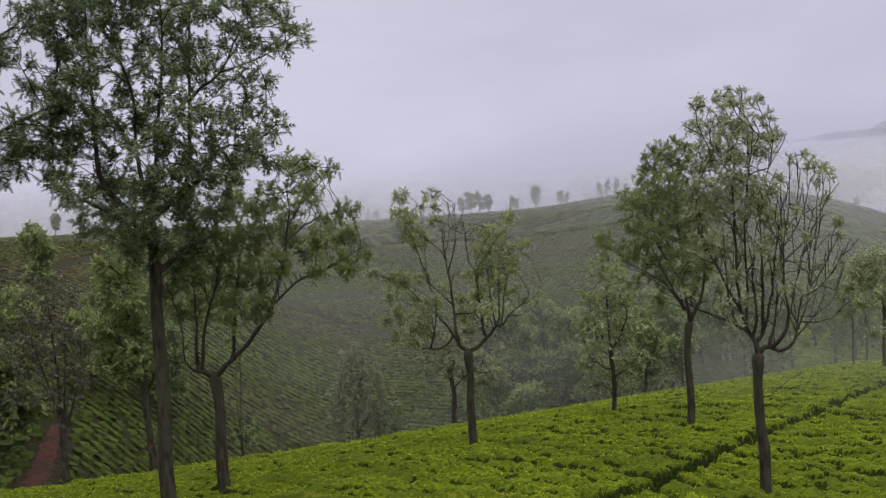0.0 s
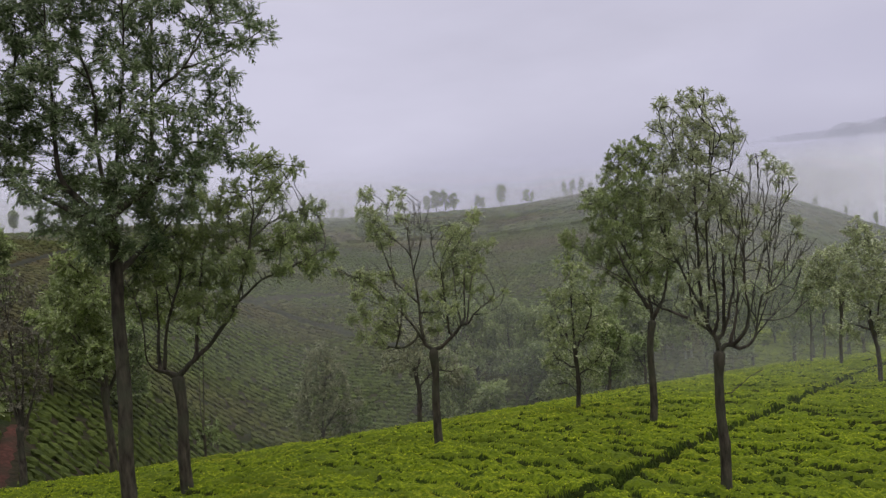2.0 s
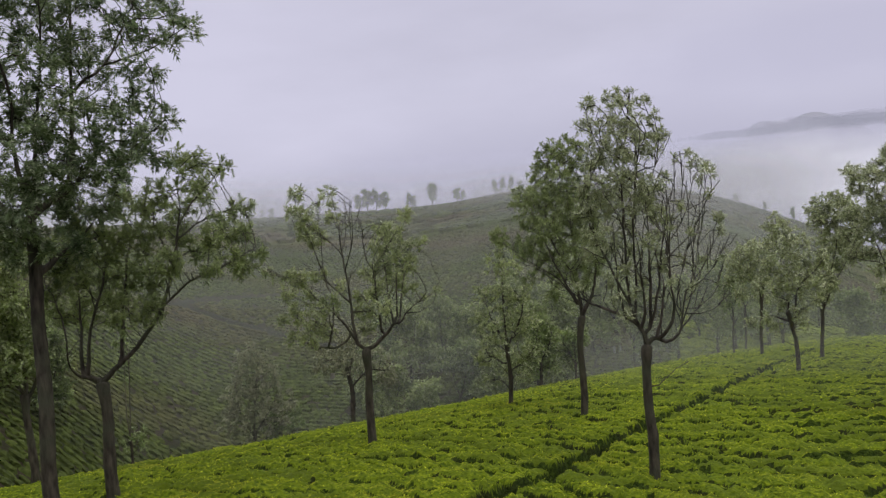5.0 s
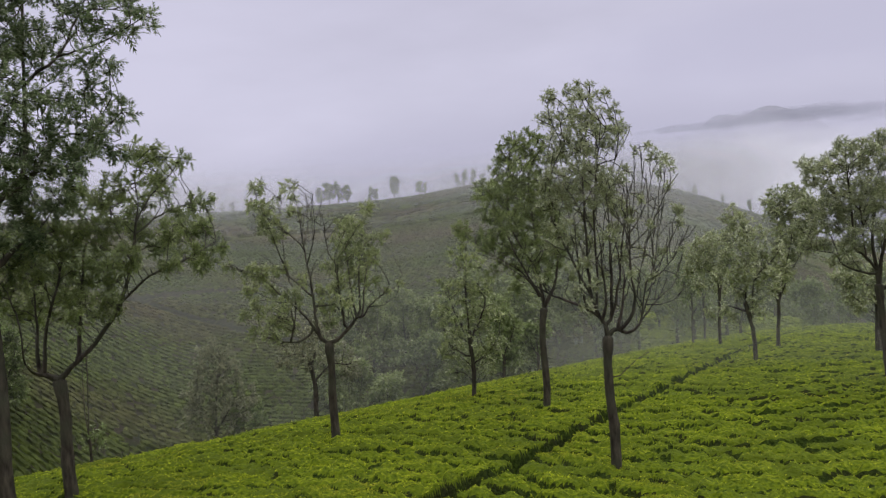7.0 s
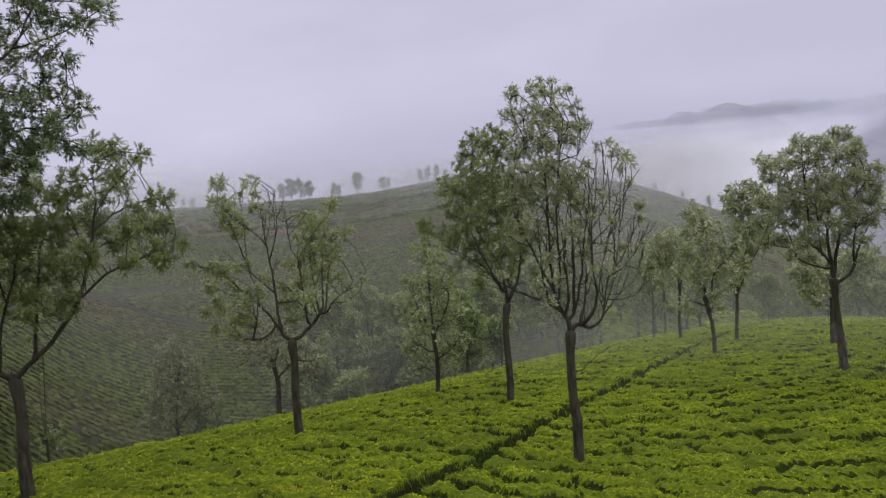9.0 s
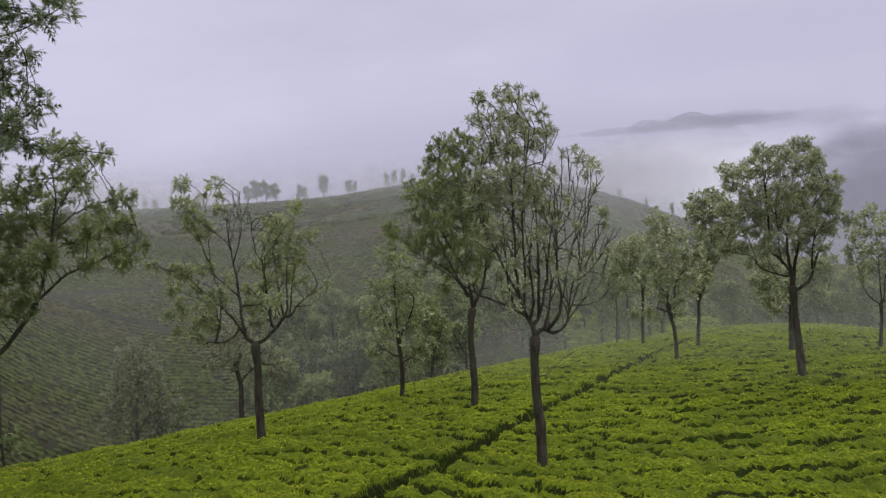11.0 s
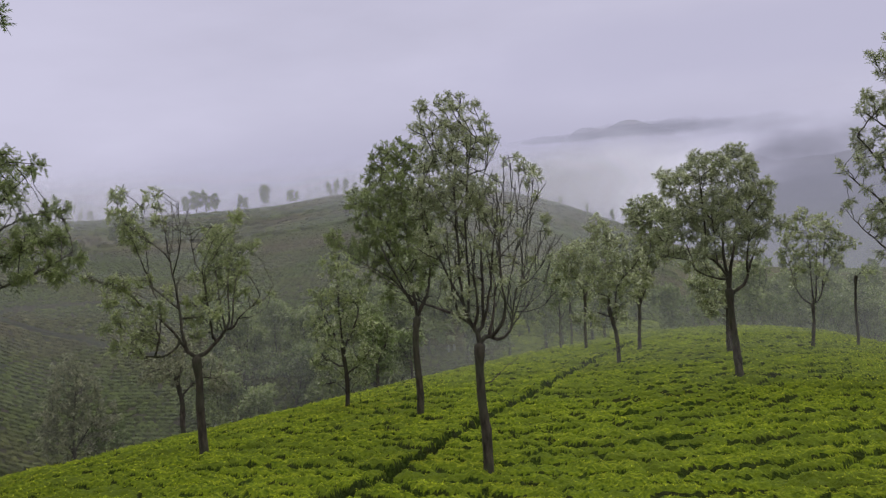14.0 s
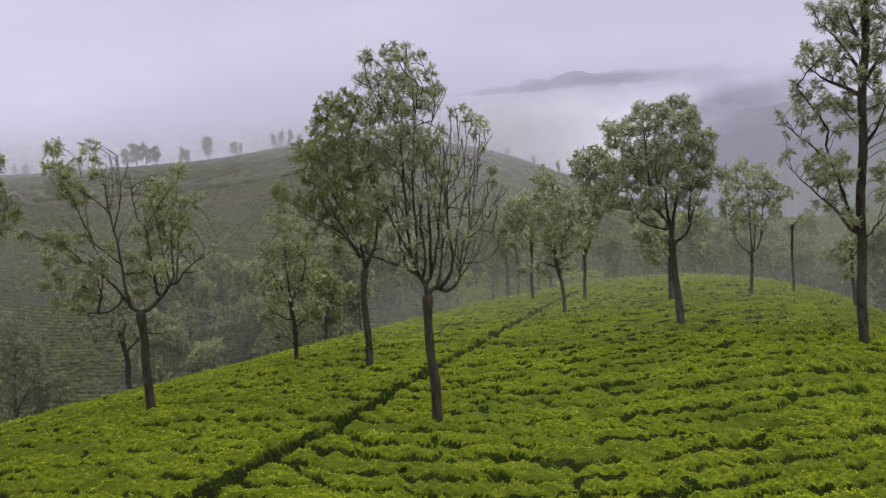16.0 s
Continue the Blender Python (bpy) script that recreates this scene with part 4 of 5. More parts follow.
shade_tree('shade_tree', 'pollarded shade tree with thick bare shoots, half leafless, in tea', 6.36, 17.54, 19.93,
    trunk=[(0.0, 0.0), (0.01, 1.21), (0.02, 2.03), (0.03, 2.7)], radius=0.116,
    limbs=[[(0.07, 2.87), (-0.13, 3.21), (-0.44, 3.42), (-0.95, 3.65), (-1.33, 3.87), (-1.9, 4.31), (-2.68, 4.91)],
        [(-0.13, 3.21), (-0.26, 3.68), (-0.28, 4.75), (-0.26, 5.61), (-0.25, 6.21), (-0.11, 7.27), (0.05, 8.18)],
        [(-0.15, 3.34), (-0.08, 4.4), (-0.08, 5.27), (-0.01, 5.86), (0.22, 7.37)],
        [(0.11, 2.93), (0.18, 3.52), (0.21, 4.38), (0.24, 5.38), (0.33, 6.16), (0.53, 6.74), (0.59, 7.2)],
        [(0.07, 2.87), (0.36, 2.92), (0.61, 3.24), (0.67, 3.63), (0.63, 4.03), (0.66, 4.95), (0.81, 5.79), (0.87, 6.71)],
        [(0.35, 2.75), (0.68, 2.91), (0.79, 3.16), (0.93, 3.88), (1.28, 4.32), (1.67, 5.07)],
        [(0.69, 4.95), (1.05, 5.58), (1.25, 6.28), (1.49, 6.52)],
        [(0.67, 4.68), (1.08, 5.05), (1.43, 5.68), (1.57, 5.93)],
        [(0.75, 3.03), (1.02, 3.35), (1.42, 3.72), (1.62, 3.97)],
        [(-0.29, 3.68), (-0.63, 4.5), (-0.85, 5.06), (-1.01, 5.61), (-0.86, 6.81)],
        [(0.19, 3.19), (0.38, 4.04), (0.48, 4.7), (0.63, 5.48), (0.69, 6.33)],
        [(0.15, 1.8), (0.4, 2.04), (0.7, 2.27), (0.88, 2.38)],
        [(-0.01, 3.07), (0.06, 3.66), (0.02, 4.46), (0.14, 5.25)],
        [(0.27, 2.96), (0.4, 3.38), (0.47, 4.04), (0.46, 4.76)],
        [(0.68, 3.37), (0.79, 4.02), (0.99, 4.66), (1.1, 5.44), (1.08, 6.1)],
        [(-0.37, 3.42), (-0.47, 3.96), (-0.48, 4.76), (-0.5, 5.43)],
        [(0.79, 3.16), (1.06, 3.87), (1.17, 4.52), (1.33, 5.16)],
        [(0.93, 3.88), (1.3, 4.1), (1.62, 4.5), (1.9, 5.02)],
        [(1.05, 5.58), (1.4, 5.75), (1.75, 6.15)],
        [(1.02, 3.35), (1.45, 3.45), (1.8, 3.75)]],
    clumps=[(0.05, 8.25, 0.1), (-0.31, 8.12, 0.21), (-0.78, 8.01, 0.17), (0.32, 7.95, 0.17), (0.56, 7.66, 0.14), (-1.01, 7.56, 0.14), (-0.67, 7.59, 0.26),
            (-0.14, 7.74, 0.31), (0.22, 7.43, 0.29), (0.59, 7.2, 0.21), (-0.24, 7.21, 0.31), (-0.71, 7.13, 0.29), (0.45, 7.01, 0.21), (0.06, 6.98, 0.28),
            (-0.8, 6.8, 0.31), (-0.28, 6.62, 0.33), (-0.45, 6.16, 0.38), (0.02, 6.26, 0.29), (0.26, 6.04, 0.29), (0.54, 5.48, 0.23), (0.05, 5.79, 0.27),
            (-0.6, 5.78, 0.33), (-0.25, 5.28, 0.22), (-0.84, 5.19, 0.27), (0.38, 5.1, 0.15), (-0.9, 6.2, 0.27), (-1.07, 5.75, 0.25)]
        + [(0.87, 6.71, 0.1), (1.13, 6.78, 0.1), (1.27, 6.6, 0.14), (1.49, 6.52, 0.12), (1.57, 6.32, 0.11), (1.35, 6.27, 0.12), (1.57, 5.89, 0.09),
            (1.68, 5.33, 0.15), (1.7, 5.13, 0.12), (0.58, 6.08, 0.12), (0.69, 6.36, 0.1), (0.53, 4.43, 0.15), (0.63, 4.09, 0.11), (0.28, 4.45, 0.12),
            (-0.37, 3.42, 0.12), (0.06, 4.13, 0.14), (-0.71, 4.17, 0.15), (-0.48, 3.76, 0.12), (-1.07, 4.8, 0.21), (-1.39, 4.01, 0.12)]
        + [(-0.3, 4.4, 0.16), (-0.1, 4.85, 0.17), (0.2, 4.95, 0.14), (0.42, 4.75, 0.11), (-0.55, 4.95, 0.18), (0.7, 5.2, 0.1), (0.88, 4.55, 0.1), (1.15, 5.1, 0.1), (1.0, 3.95, 0.09), (1.3, 4.45, 0.09),
            (1.72, 4.6, 0.1), (0.2, 3.75, 0.1), (-0.15, 3.95, 0.12), (0.95, 5.7, 0.1), (0.35, 5.55, 0.17)],
    twigs=[(1.07, 5.84, 0.41), (1.35, 5.42, 0.34), (0.88, 4.93, 0.34), (1.09, 4.39, 0.34), (1.36, 4.64, 0.27), (0.44, 4.04, 0.27), (0.93, 3.75, 0.27), (0.37, 6.82, 0.27), (0.83, 6.12, 0.34), (0.5, 4.96, 0.27), (0.1, 4.72, 0.34), (-0.54, 4.77, 0.34), (1.46, 4.24, 0.27), (1.04, 6.43, 0.27), (1.39, 6.07, 0.21)],
    leaf=0.132, detail=2, whorl=15, leaves=LEAF_PALE, leafy=4.0, shoots=3.0)
shade_tree('shade_tree', 'shade tree with straight trunk and full dark green crown', 7.11, 25.42, 15.63,
    trunk=[(0.0, 0.0), (0.04, 1.18), (0.08, 2.54), (0.14, 2.96)], radius=0.117,
    limbs=[[(0.16, 3.14), (0.08, 4.0), (0.03, 5.34), (-0.05, 6.88), (-0.06, 8.03)],
        [(0.26, 3.13), (0.6, 3.97), (0.73, 5.29), (0.59, 6.64)],
        [(0.12, 3.24), (-0.43, 4.13), (-1.15, 4.66), (-1.97, 5.29)],
        [(0.13, 3.33), (-0.5, 4.52), (-0.98, 5.8), (-1.3, 6.69)],
        [(0.14, 4.09), (-0.62, 5.39), (-0.72, 6.74), (-0.54, 7.98)],
        [(0.19, 3.14), (0.47, 3.55), (0.76, 3.63)]],
    clumps=[(0.05, 8.35, 0.27), (-0.43, 8.21, 0.34), (0.33, 8.19, 0.29), (-0.78, 7.9, 0.29), (-0.17, 7.85, 0.44), (0.39, 7.7, 0.39), (-0.86, 7.43, 0.44),
            (-0.31, 7.19, 0.49), (0.34, 7.04, 0.44), (-1.38, 6.89, 0.31), (-0.92, 6.66, 0.49), (-0.26, 6.51, 0.53), (0.39, 6.37, 0.48), (-1.59, 6.62, 0.21),
            (-1.34, 6.12, 0.34), (-0.78, 5.88, 0.48), (-0.13, 5.74, 0.48), (0.43, 5.6, 0.44)]
        + [(-1.19, 5.43, 0.39), (-0.55, 5.1, 0.44), (0.09, 4.86, 0.48), (0.54, 4.54, 0.39), (-0.87, 4.64, 0.39), (-1.41, 5.06, 0.29), (-1.77, 5.37, 0.21),
            (-2.15, 5.55, 0.25), (-2.38, 5.66, 0.21), (-0.33, 4.22, 0.39), (0.23, 4.09, 0.34), (-0.74, 3.67, 0.24), (0.59, 5.3, 0.39), (0.75, 4.82, 0.29),
            (-1.37, 4.28, 0.21)],
    leaf=0.153, detail=2, whorl=16, leaves=LEAF_LUSH, leafy=2.64)
shade_tree('shade_tree', 'young shade tree with thin dark trunk and light green leaves', 5.76, 30.24, 10.79,
    trunk=[(0.0, 0.0), (0.04, 1.33), (0.02, 2.33)], radius=0.084,
    limbs=[[(0.0, 2.14), (-0.03, 3.99), (0.13, 5.42)],
        [(-0.01, 1.94), (0.58, 3.13), (0.74, 3.94)],
        [(0.0, 2.14), (-0.54, 3.2), (-0.69, 4.04)],
        [(0.0, 1.32), (-0.54, 1.76), (-0.83, 1.98)],
        [(-0.01, 1.11), (0.57, 1.49), (1.01, 1.98)]],
    clumps=[(0.13, 5.52, 0.27), (-0.31, 5.04, 0.35), (0.29, 4.79, 0.39), (-0.69, 4.04, 0.41), (-0.09, 3.79, 0.52), (0.64, 3.95, 0.41), (-0.96, 3.02, 0.35),
            (-0.48, 2.58, 0.52), (0.35, 2.74, 0.54), (0.97, 2.9, 0.35), (-0.85, 1.78, 0.37), (-0.14, 1.53, 0.46), (0.58, 1.69, 0.46), (1.0, 1.87, 0.33),
            (-0.6, 0.94, 0.25), (0.63, 0.97, 0.27)],
    leaf=0.21, detail=1, whorl=10, leaves=LEAF_MID, leafy=1.25)
shade_tree('shade_tree', 'shade tree with dark trunk and drooping green foliage', -9.48, 26.51, -19.67,
    trunk=[(0.0, 0.0), (-0.03, 1.36), (-0.12, 2.61)], radius=0.126,
    limbs=[[(-0.03, 2.55), (-0.11, 3.44), (-0.3, 4.52), (-0.31, 5.94)],
        [(-0.04, 2.37), (0.31, 3.4), (0.22, 4.83)],
        [(-0.03, 2.55), (-0.53, 3.31), (-0.89, 4.22)]],
    clumps=[(-0.46, 6.3, 0.57), (-0.9, 5.62, 0.53), (-0.25, 5.4, 0.6), (-1.27, 4.78, 0.49), (-0.63, 4.55, 0.6), (-0.05, 4.5, 0.49), (-0.99, 3.88, 0.53),
            (-0.34, 3.64, 0.53), (-1.33, 3.56, 0.34), (0.15, 3.59, 0.42), (-1.02, 6.51, 0.45), (-0.33, 7.18, 0.38), (-0.78, 3.16, 0.34)],
    leaf=0.22, detail=1, whorl=10, leaves=LEAF_LUSH, leafy=1.90)
shade_tree('shade_tree', 'round-crowned shade tree on a twin dark trunk in tea', 19.01, 25.48, 36.72,
    trunk=[(0.0, 0.0), (0.0, 1.33), (-0.1, 2.59), (-0.14, 3.1)], radius=0.142,
    limbs=[[(-0.1, 3.46), (-0.21, 4.39), (-0.15, 5.22), (-0.0, 6.35), (0.32, 7.83)],
        [(-0.07, 3.39), (0.05, 4.06), (0.27, 5.19), (0.36, 6.31), (0.79, 7.4)],
        [(-0.06, 3.46), (-0.56, 3.57), (-1.13, 3.83), (-1.36, 4.23), (-1.69, 4.33), (-2.35, 4.53)],
        [(0.08, 3.0), (0.51, 3.43), (0.69, 4.02), (0.94, 4.61), (1.43, 5.47)],
        [(-0.09, 3.54), (-0.45, 4.1), (-0.79, 4.43), (-0.77, 5.27), (-0.8, 6.42), (-0.85, 7.73)],
        [(-0.4, 3.79), (-0.47, 4.86), (-0.49, 5.63)],
        [(-1.25, 4.15), (-1.56, 5.1), (-2.03, 5.75)],
        [(0.53, 3.73), (0.62, 4.48), (0.74, 5.15)],
        [(-0.71, 6.03), (-1.53, 6.48), (-2.08, 7.08)],
        [(0.27, 5.11), (0.83, 6.05), (1.29, 6.53)]],
    clumps=[(-1.92, 7.29, 0.3), (-2.14, 7.39, 0.18), (-1.48, 7.1, 0.34), (-0.91, 7.88, 0.29), (-0.62, 7.78, 0.22), (-1.24, 7.38, 0.32), (-0.73, 7.25, 0.36),
            (-0.11, 7.8, 0.3), (0.33, 7.98, 0.34), (0.72, 7.98, 0.18), (0.8, 7.55, 0.3), (0.99, 7.31, 0.22), (-0.15, 7.27, 0.37), (0.42, 7.29, 0.37),
            (0.96, 6.86, 0.3), (1.37, 6.67, 0.26), (1.55, 6.73, 0.14), (-1.96, 6.76, 0.27), (-1.45, 6.48, 0.3), (-0.86, 6.58, 0.34), (-0.21, 6.52, 0.37),
            (0.44, 6.53, 0.37), (0.99, 6.26, 0.34), (1.4, 6.14, 0.26)]
        + [(-2.17, 5.92, 0.32), (-1.65, 5.8, 0.34), (-1.05, 5.9, 0.37), (-0.4, 5.85, 0.37), (0.25, 5.87, 0.37), (0.81, 5.67, 0.34), (1.37, 5.62, 0.3),
            (1.77, 5.37, 0.22), (-2.37, 5.24, 0.3), (-1.85, 5.2, 0.34), (-1.25, 5.23, 0.34), (-0.59, 5.18, 0.34), (0.06, 5.13, 0.3), (0.69, 5.0, 0.3),
            (1.19, 5.04, 0.29), (-2.27, 4.53, 0.26), (-1.67, 4.56, 0.26), (-1.09, 4.45, 0.29), (-0.44, 4.32, 0.22), (0.5, 4.34, 0.22), (0.93, 4.46, 0.21),
            (-0.9, 3.9, 0.24), (-1.49, 4.01, 0.21), (0.81, 3.71, 0.13), (0.02, 4.5, 0.25), (-0.75, 4.8, 0.3), (0.35, 4.75, 0.25),
            (-0.2, 5.5, 0.3), (0.55, 5.35, 0.3), (-0.85, 5.55, 0.3), (-0.5, 6.2, 0.3), (0.12, 6.2, 0.3), (-1.2, 6.1, 0.28), (0.7, 6.6, 0.28)],
    leaf=0.19, detail=2, whorl=10, leaves=LEAF_PALE, leafy=3.9, shoots=1.4)
shade_tree('shade_tree', 'leafy shade tree with a straight dark trunk in tea', 24.69, 33.57, 36.34,
    trunk=[(0.0, 0.0), (0.01, 1.34), (0.01, 2.69)], radius=0.145,
    limbs=[[(0.16, 2.1), (-0.13, 2.71), (-0.59, 2.94), (-1.07, 2.86)],
        [(0.16, 2.1), (0.18, 3.09), (0.21, 4.09)]],
    clumps=[(-0.76, 3.15, 0.37), (-1.26, 2.98, 0.36), (-0.35, 2.32, 0.32), (-0.84, 2.15, 0.36), (-1.1, 2.46, 0.29), (-0.3, 3.02, 0.29), (0.03, 3.6, 0.29),
            (-0.57, 1.83, 0.23), (-1.43, 3.29, 0.25)],
    leaf=0.27, detail=1, whorl=8, leaves=LEAF_PALE, leafy=1.80, shoots=1.2)
shade_tree('shade_tree', 'small shade tree with crooked trunk and sparse light leaves', 19.09, 34.17, 29.19,
    trunk=[(0.0, 0.0), (-0.0, 1.4), (-0.21, 2.46)], radius=0.098,
    limbs=[[(0.06, 1.76), (-0.2, 2.41), (-0.16, 3.67), (-0.25, 5.14), (-0.47, 6.32)],
        [(-0.17, 2.09), (-0.78, 2.34), (-1.03, 2.41)],
        [(0.1, 1.65), (0.05, 2.39), (0.24, 3.53), (0.91, 4.22), (1.36, 4.81)],
        [(-0.21, 3.04), (-0.61, 3.17), (-0.76, 3.29)],
        [(0.0, 1.03), (-0.44, 1.26), (-0.69, 1.44)]],
    clumps=[(-0.47, 6.42, 0.3), (-0.79, 6.24, 0.23), (-0.18, 6.08, 0.3), (0.1, 5.75, 0.35), (-0.62, 5.7, 0.35), (0.59, 5.39, 0.3), (-1.07, 5.31, 0.35),
            (-0.25, 5.14, 0.45), (0.44, 4.78, 0.41), (-0.82, 4.45, 0.45), (-0.02, 4.18, 0.45), (0.7, 4.13, 0.36), (-0.58, 3.59, 0.41), (0.23, 3.43, 0.41),
            (-1.29, 3.74, 0.35), (0.86, 3.6, 0.3), (-0.43, 2.84, 0.34), (0.27, 2.59, 0.34), (-1.2, 2.26, 0.26), (-0.81, 1.92, 0.3), (0.34, 2.06, 0.24),
            (1.13, 4.41, 0.35), (1.36, 4.81, 0.3), (1.4, 3.98, 0.3), (0.92, 3.07, 0.26)],
    leaf=0.26, detail=1, whorl=8, leaves=LEAF_PALE, leafy=1.50, shoots=1.2)
shade_tree('shade_tree', 'slim shade tree with tall narrow misty green crown', 23.78, 40.12, 30.65,
    trunk=[(0.0, 0.0), (0.08, 1.49), (0.1, 2.73)], radius=0.104,
    limbs=[[(0.14, 2.06), (0.44, 3.54), (0.92, 5.24), (1.2, 7.32)],
        [(0.2, 2.31), (0.67, 3.52), (1.5, 4.95), (1.83, 6.16)],
        [(0.43, 3.41), (0.43, 5.03), (0.31, 6.77)]],
    clumps=[(0.51, 7.75, 0.42), (1.11, 7.82, 0.36), (0.11, 7.28, 0.36), (1.58, 7.65, 0.48), (0.7, 7.11, 0.48), (1.4, 6.81, 0.53), (2.13, 6.99, 0.48),
            (0.18, 6.66, 0.42), (0.88, 6.23, 0.48), (1.7, 6.04, 0.53), (0.36, 5.78, 0.36), (1.05, 5.35, 0.48), (1.76, 5.18, 0.42), (0.43, 5.03, 0.36),
            (0.87, 4.5, 0.42), (0.44, 3.54, 0.42), (0.15, 2.93, 0.36), (0.81, 3.76, 0.31)],
    leaf=0.28, detail=1, whorl=8, leaves=LEAF_PALE, leafy=1.60)
shade_tree('shade_tree', 'very tall straight shade tree with layered grey-green boughs', 20.15, 18.40, 47.59,
    trunk=[(0.0, 0.0), (0.04, 1.68), (0.08, 3.17), (0.22, 5.76), (0.38, 8.15), (0.49, 10.33)], radius=0.142,
    limbs=[[(0.12, 3.07), (-0.19, 3.25), (-0.51, 3.78), (-0.9, 4.19), (-1.35, 4.68), (-1.69, 5.1), (-1.95, 5.52)],
        [(-0.02, 3.17), (-0.27, 4.02), (-0.57, 5.13), (-0.74, 5.72)],
        [(0.32, 3.0), (0.44, 3.28), (0.62, 3.46), (0.91, 3.82)],
        [(0.24, 7.11), (-0.48, 7.52), (-0.91, 7.85), (-1.25, 8.17)],
        [(-0.55, 6.01), (-1.06, 6.94), (-1.44, 7.48)],
        [(-0.59, 5.02), (-1.02, 5.67), (-1.6, 6.23), (-1.99, 6.77)],
        [(0.24, 6.03), (-0.08, 6.5), (-0.31, 6.85)],
        [(0.25, 5.6), (0.58, 6.05), (0.85, 6.71)],
        [(0.31, 7.63), (-0.14, 8.5), (-0.6, 9.16)],
        [(0.28, 7.37), (0.76, 8.1), (1.02, 8.69)],
        [(0.3, 8.43), (0.09, 9.1), (-0.08, 9.71)]],
    clumps=[(-1.02, 9.79, 0.1), (-0.77, 9.67, 0.2), (-0.43, 9.56, 0.26), (0.01, 9.59, 0.26), (0.39, 9.53, 0.26), (0.77, 9.36, 0.26), (-0.65, 9.17, 0.18),
            (-0.25, 9.16, 0.26), (0.18, 9.09, 0.28), (0.61, 9.02, 0.26), (0.83, 8.62, 0.23), (-1.24, 8.44, 0.16), (-1.35, 8.24, 0.13), (-1.02, 8.63, 0.2),
            (-1.0, 8.14, 0.23), (-0.68, 8.36, 0.26), (-0.33, 8.53, 0.26), (-0.25, 8.09, 0.26), (0.11, 8.57, 0.26), (0.49, 8.35, 0.26), (0.76, 8.1, 0.23),
            (-0.46, 7.79, 0.18), (-0.18, 7.54, 0.18), (0.17, 7.65, 0.23), (0.55, 7.5, 0.26), (-1.43, 7.59, 0.17), (-1.5, 7.32, 0.17), (-1.25, 7.13, 0.23),
            (-1.47, 6.77, 0.16), (-1.33, 6.48, 0.2), (-0.93, 7.47, 0.2)]
        + [(-0.7, 7.01, 0.26), (-0.36, 6.8, 0.26), (-0.97, 6.71, 0.2), (-0.05, 7.04, 0.2), (-0.12, 6.67, 0.2), (0.77, 7.15, 0.2), (0.56, 6.75, 0.2),
            (-1.99, 6.77, 0.11), (-1.88, 6.48, 0.13), (-1.76, 6.19, 0.11), (-1.31, 5.89, 0.13), (-0.74, 6.25, 0.17), (-0.29, 6.14, 0.23), (0.01, 6.22, 0.17),
            (-1.74, 5.63, 0.13), (-1.91, 5.42, 0.12), (-1.29, 5.2, 0.2), (-0.93, 5.44, 0.19), (-0.64, 5.03, 0.23), (-1.05, 4.9, 0.2), (-0.28, 5.33, 0.19),
            (-0.15, 4.82, 0.19), (0.73, 6.25, 0.17), (0.63, 4.92, 0.2), (1.18, 8.04, 0.31), (1.23, 6.98, 0.31), (1.13, 5.67, 0.27), (1.13, 9.09, 0.31)]
        + [(-0.86, 5.16, 0.23), (-0.44, 5.25, 0.23), (-0.7, 4.7, 0.27), (-0.35, 4.79, 0.23), (-0.94, 4.59, 0.2), (-0.49, 4.23, 0.23), (-1.09, 4.01, 0.13),
            (-0.74, 3.99, 0.16), (-0.12, 3.5, 0.16), (-0.28, 3.77, 0.16), (0.62, 4.78, 0.23), (0.65, 4.15, 0.2), (0.99, 4.37, 0.28)]
        + [(0.27, 10.08, 0.37), (0.89, 10.02, 0.37), (-0.26, 10.12, 0.28)],
    leaf=0.165, detail=2, whorl=12, leaves=LEAF_PALE, leafy=3.4, shoots=0.8)
shade_tree('shade_tree', 'small forked shade tree with thin upright limbs in mist', 27.80, 31.67, 41.28,
    trunk=[(0.0, 0.0), (0.06, 1.1), (0.08, 1.9)], radius=0.084,
    limbs=[[(0.17, 1.87), (-0.25, 2.16), (-0.52, 2.59), (-0.64, 3.01), (-0.82, 4.17)],
        [(0.15, 1.93), (0.11, 2.55), (0.1, 4.1), (0.03, 5.45)],
        [(0.17, 1.92), (0.25, 2.34), (0.36, 3.57), (0.49, 5.1)],
        [(0.22, 1.92), (0.49, 2.43), (0.63, 3.24), (0.75, 4.57), (0.9, 5.47)],
        [(0.55, 2.63), (0.99, 3.73), (1.41, 4.52)]],
    clumps=[(-0.14, 5.87, 0.35), (-0.55, 5.6, 0.31), (0.23, 5.63, 0.25), (0.71, 5.59, 0.35), (1.08, 5.46, 0.31), (-0.87, 5.11, 0.31), (-0.28, 5.06, 0.35),
            (0.39, 5.01, 0.31), (0.96, 4.96, 0.35), (1.42, 4.62, 0.35), (1.8, 4.59, 0.2), (-1.0, 4.49, 0.31), (-0.42, 4.35, 0.35), (0.26, 4.3, 0.31),
            (0.93, 4.25, 0.31), (1.29, 3.91, 0.2), (-0.85, 3.75, 0.24), (-0.37, 3.51, 0.24), (0.41, 3.57, 0.24), (-0.59, 3.01, 0.19), (0.68, 3.24, 0.14)],
    leaf=0.27, detail=1, whorl=8, leaves=LEAF_PALE, leafy=1.40, shoots=1.2)
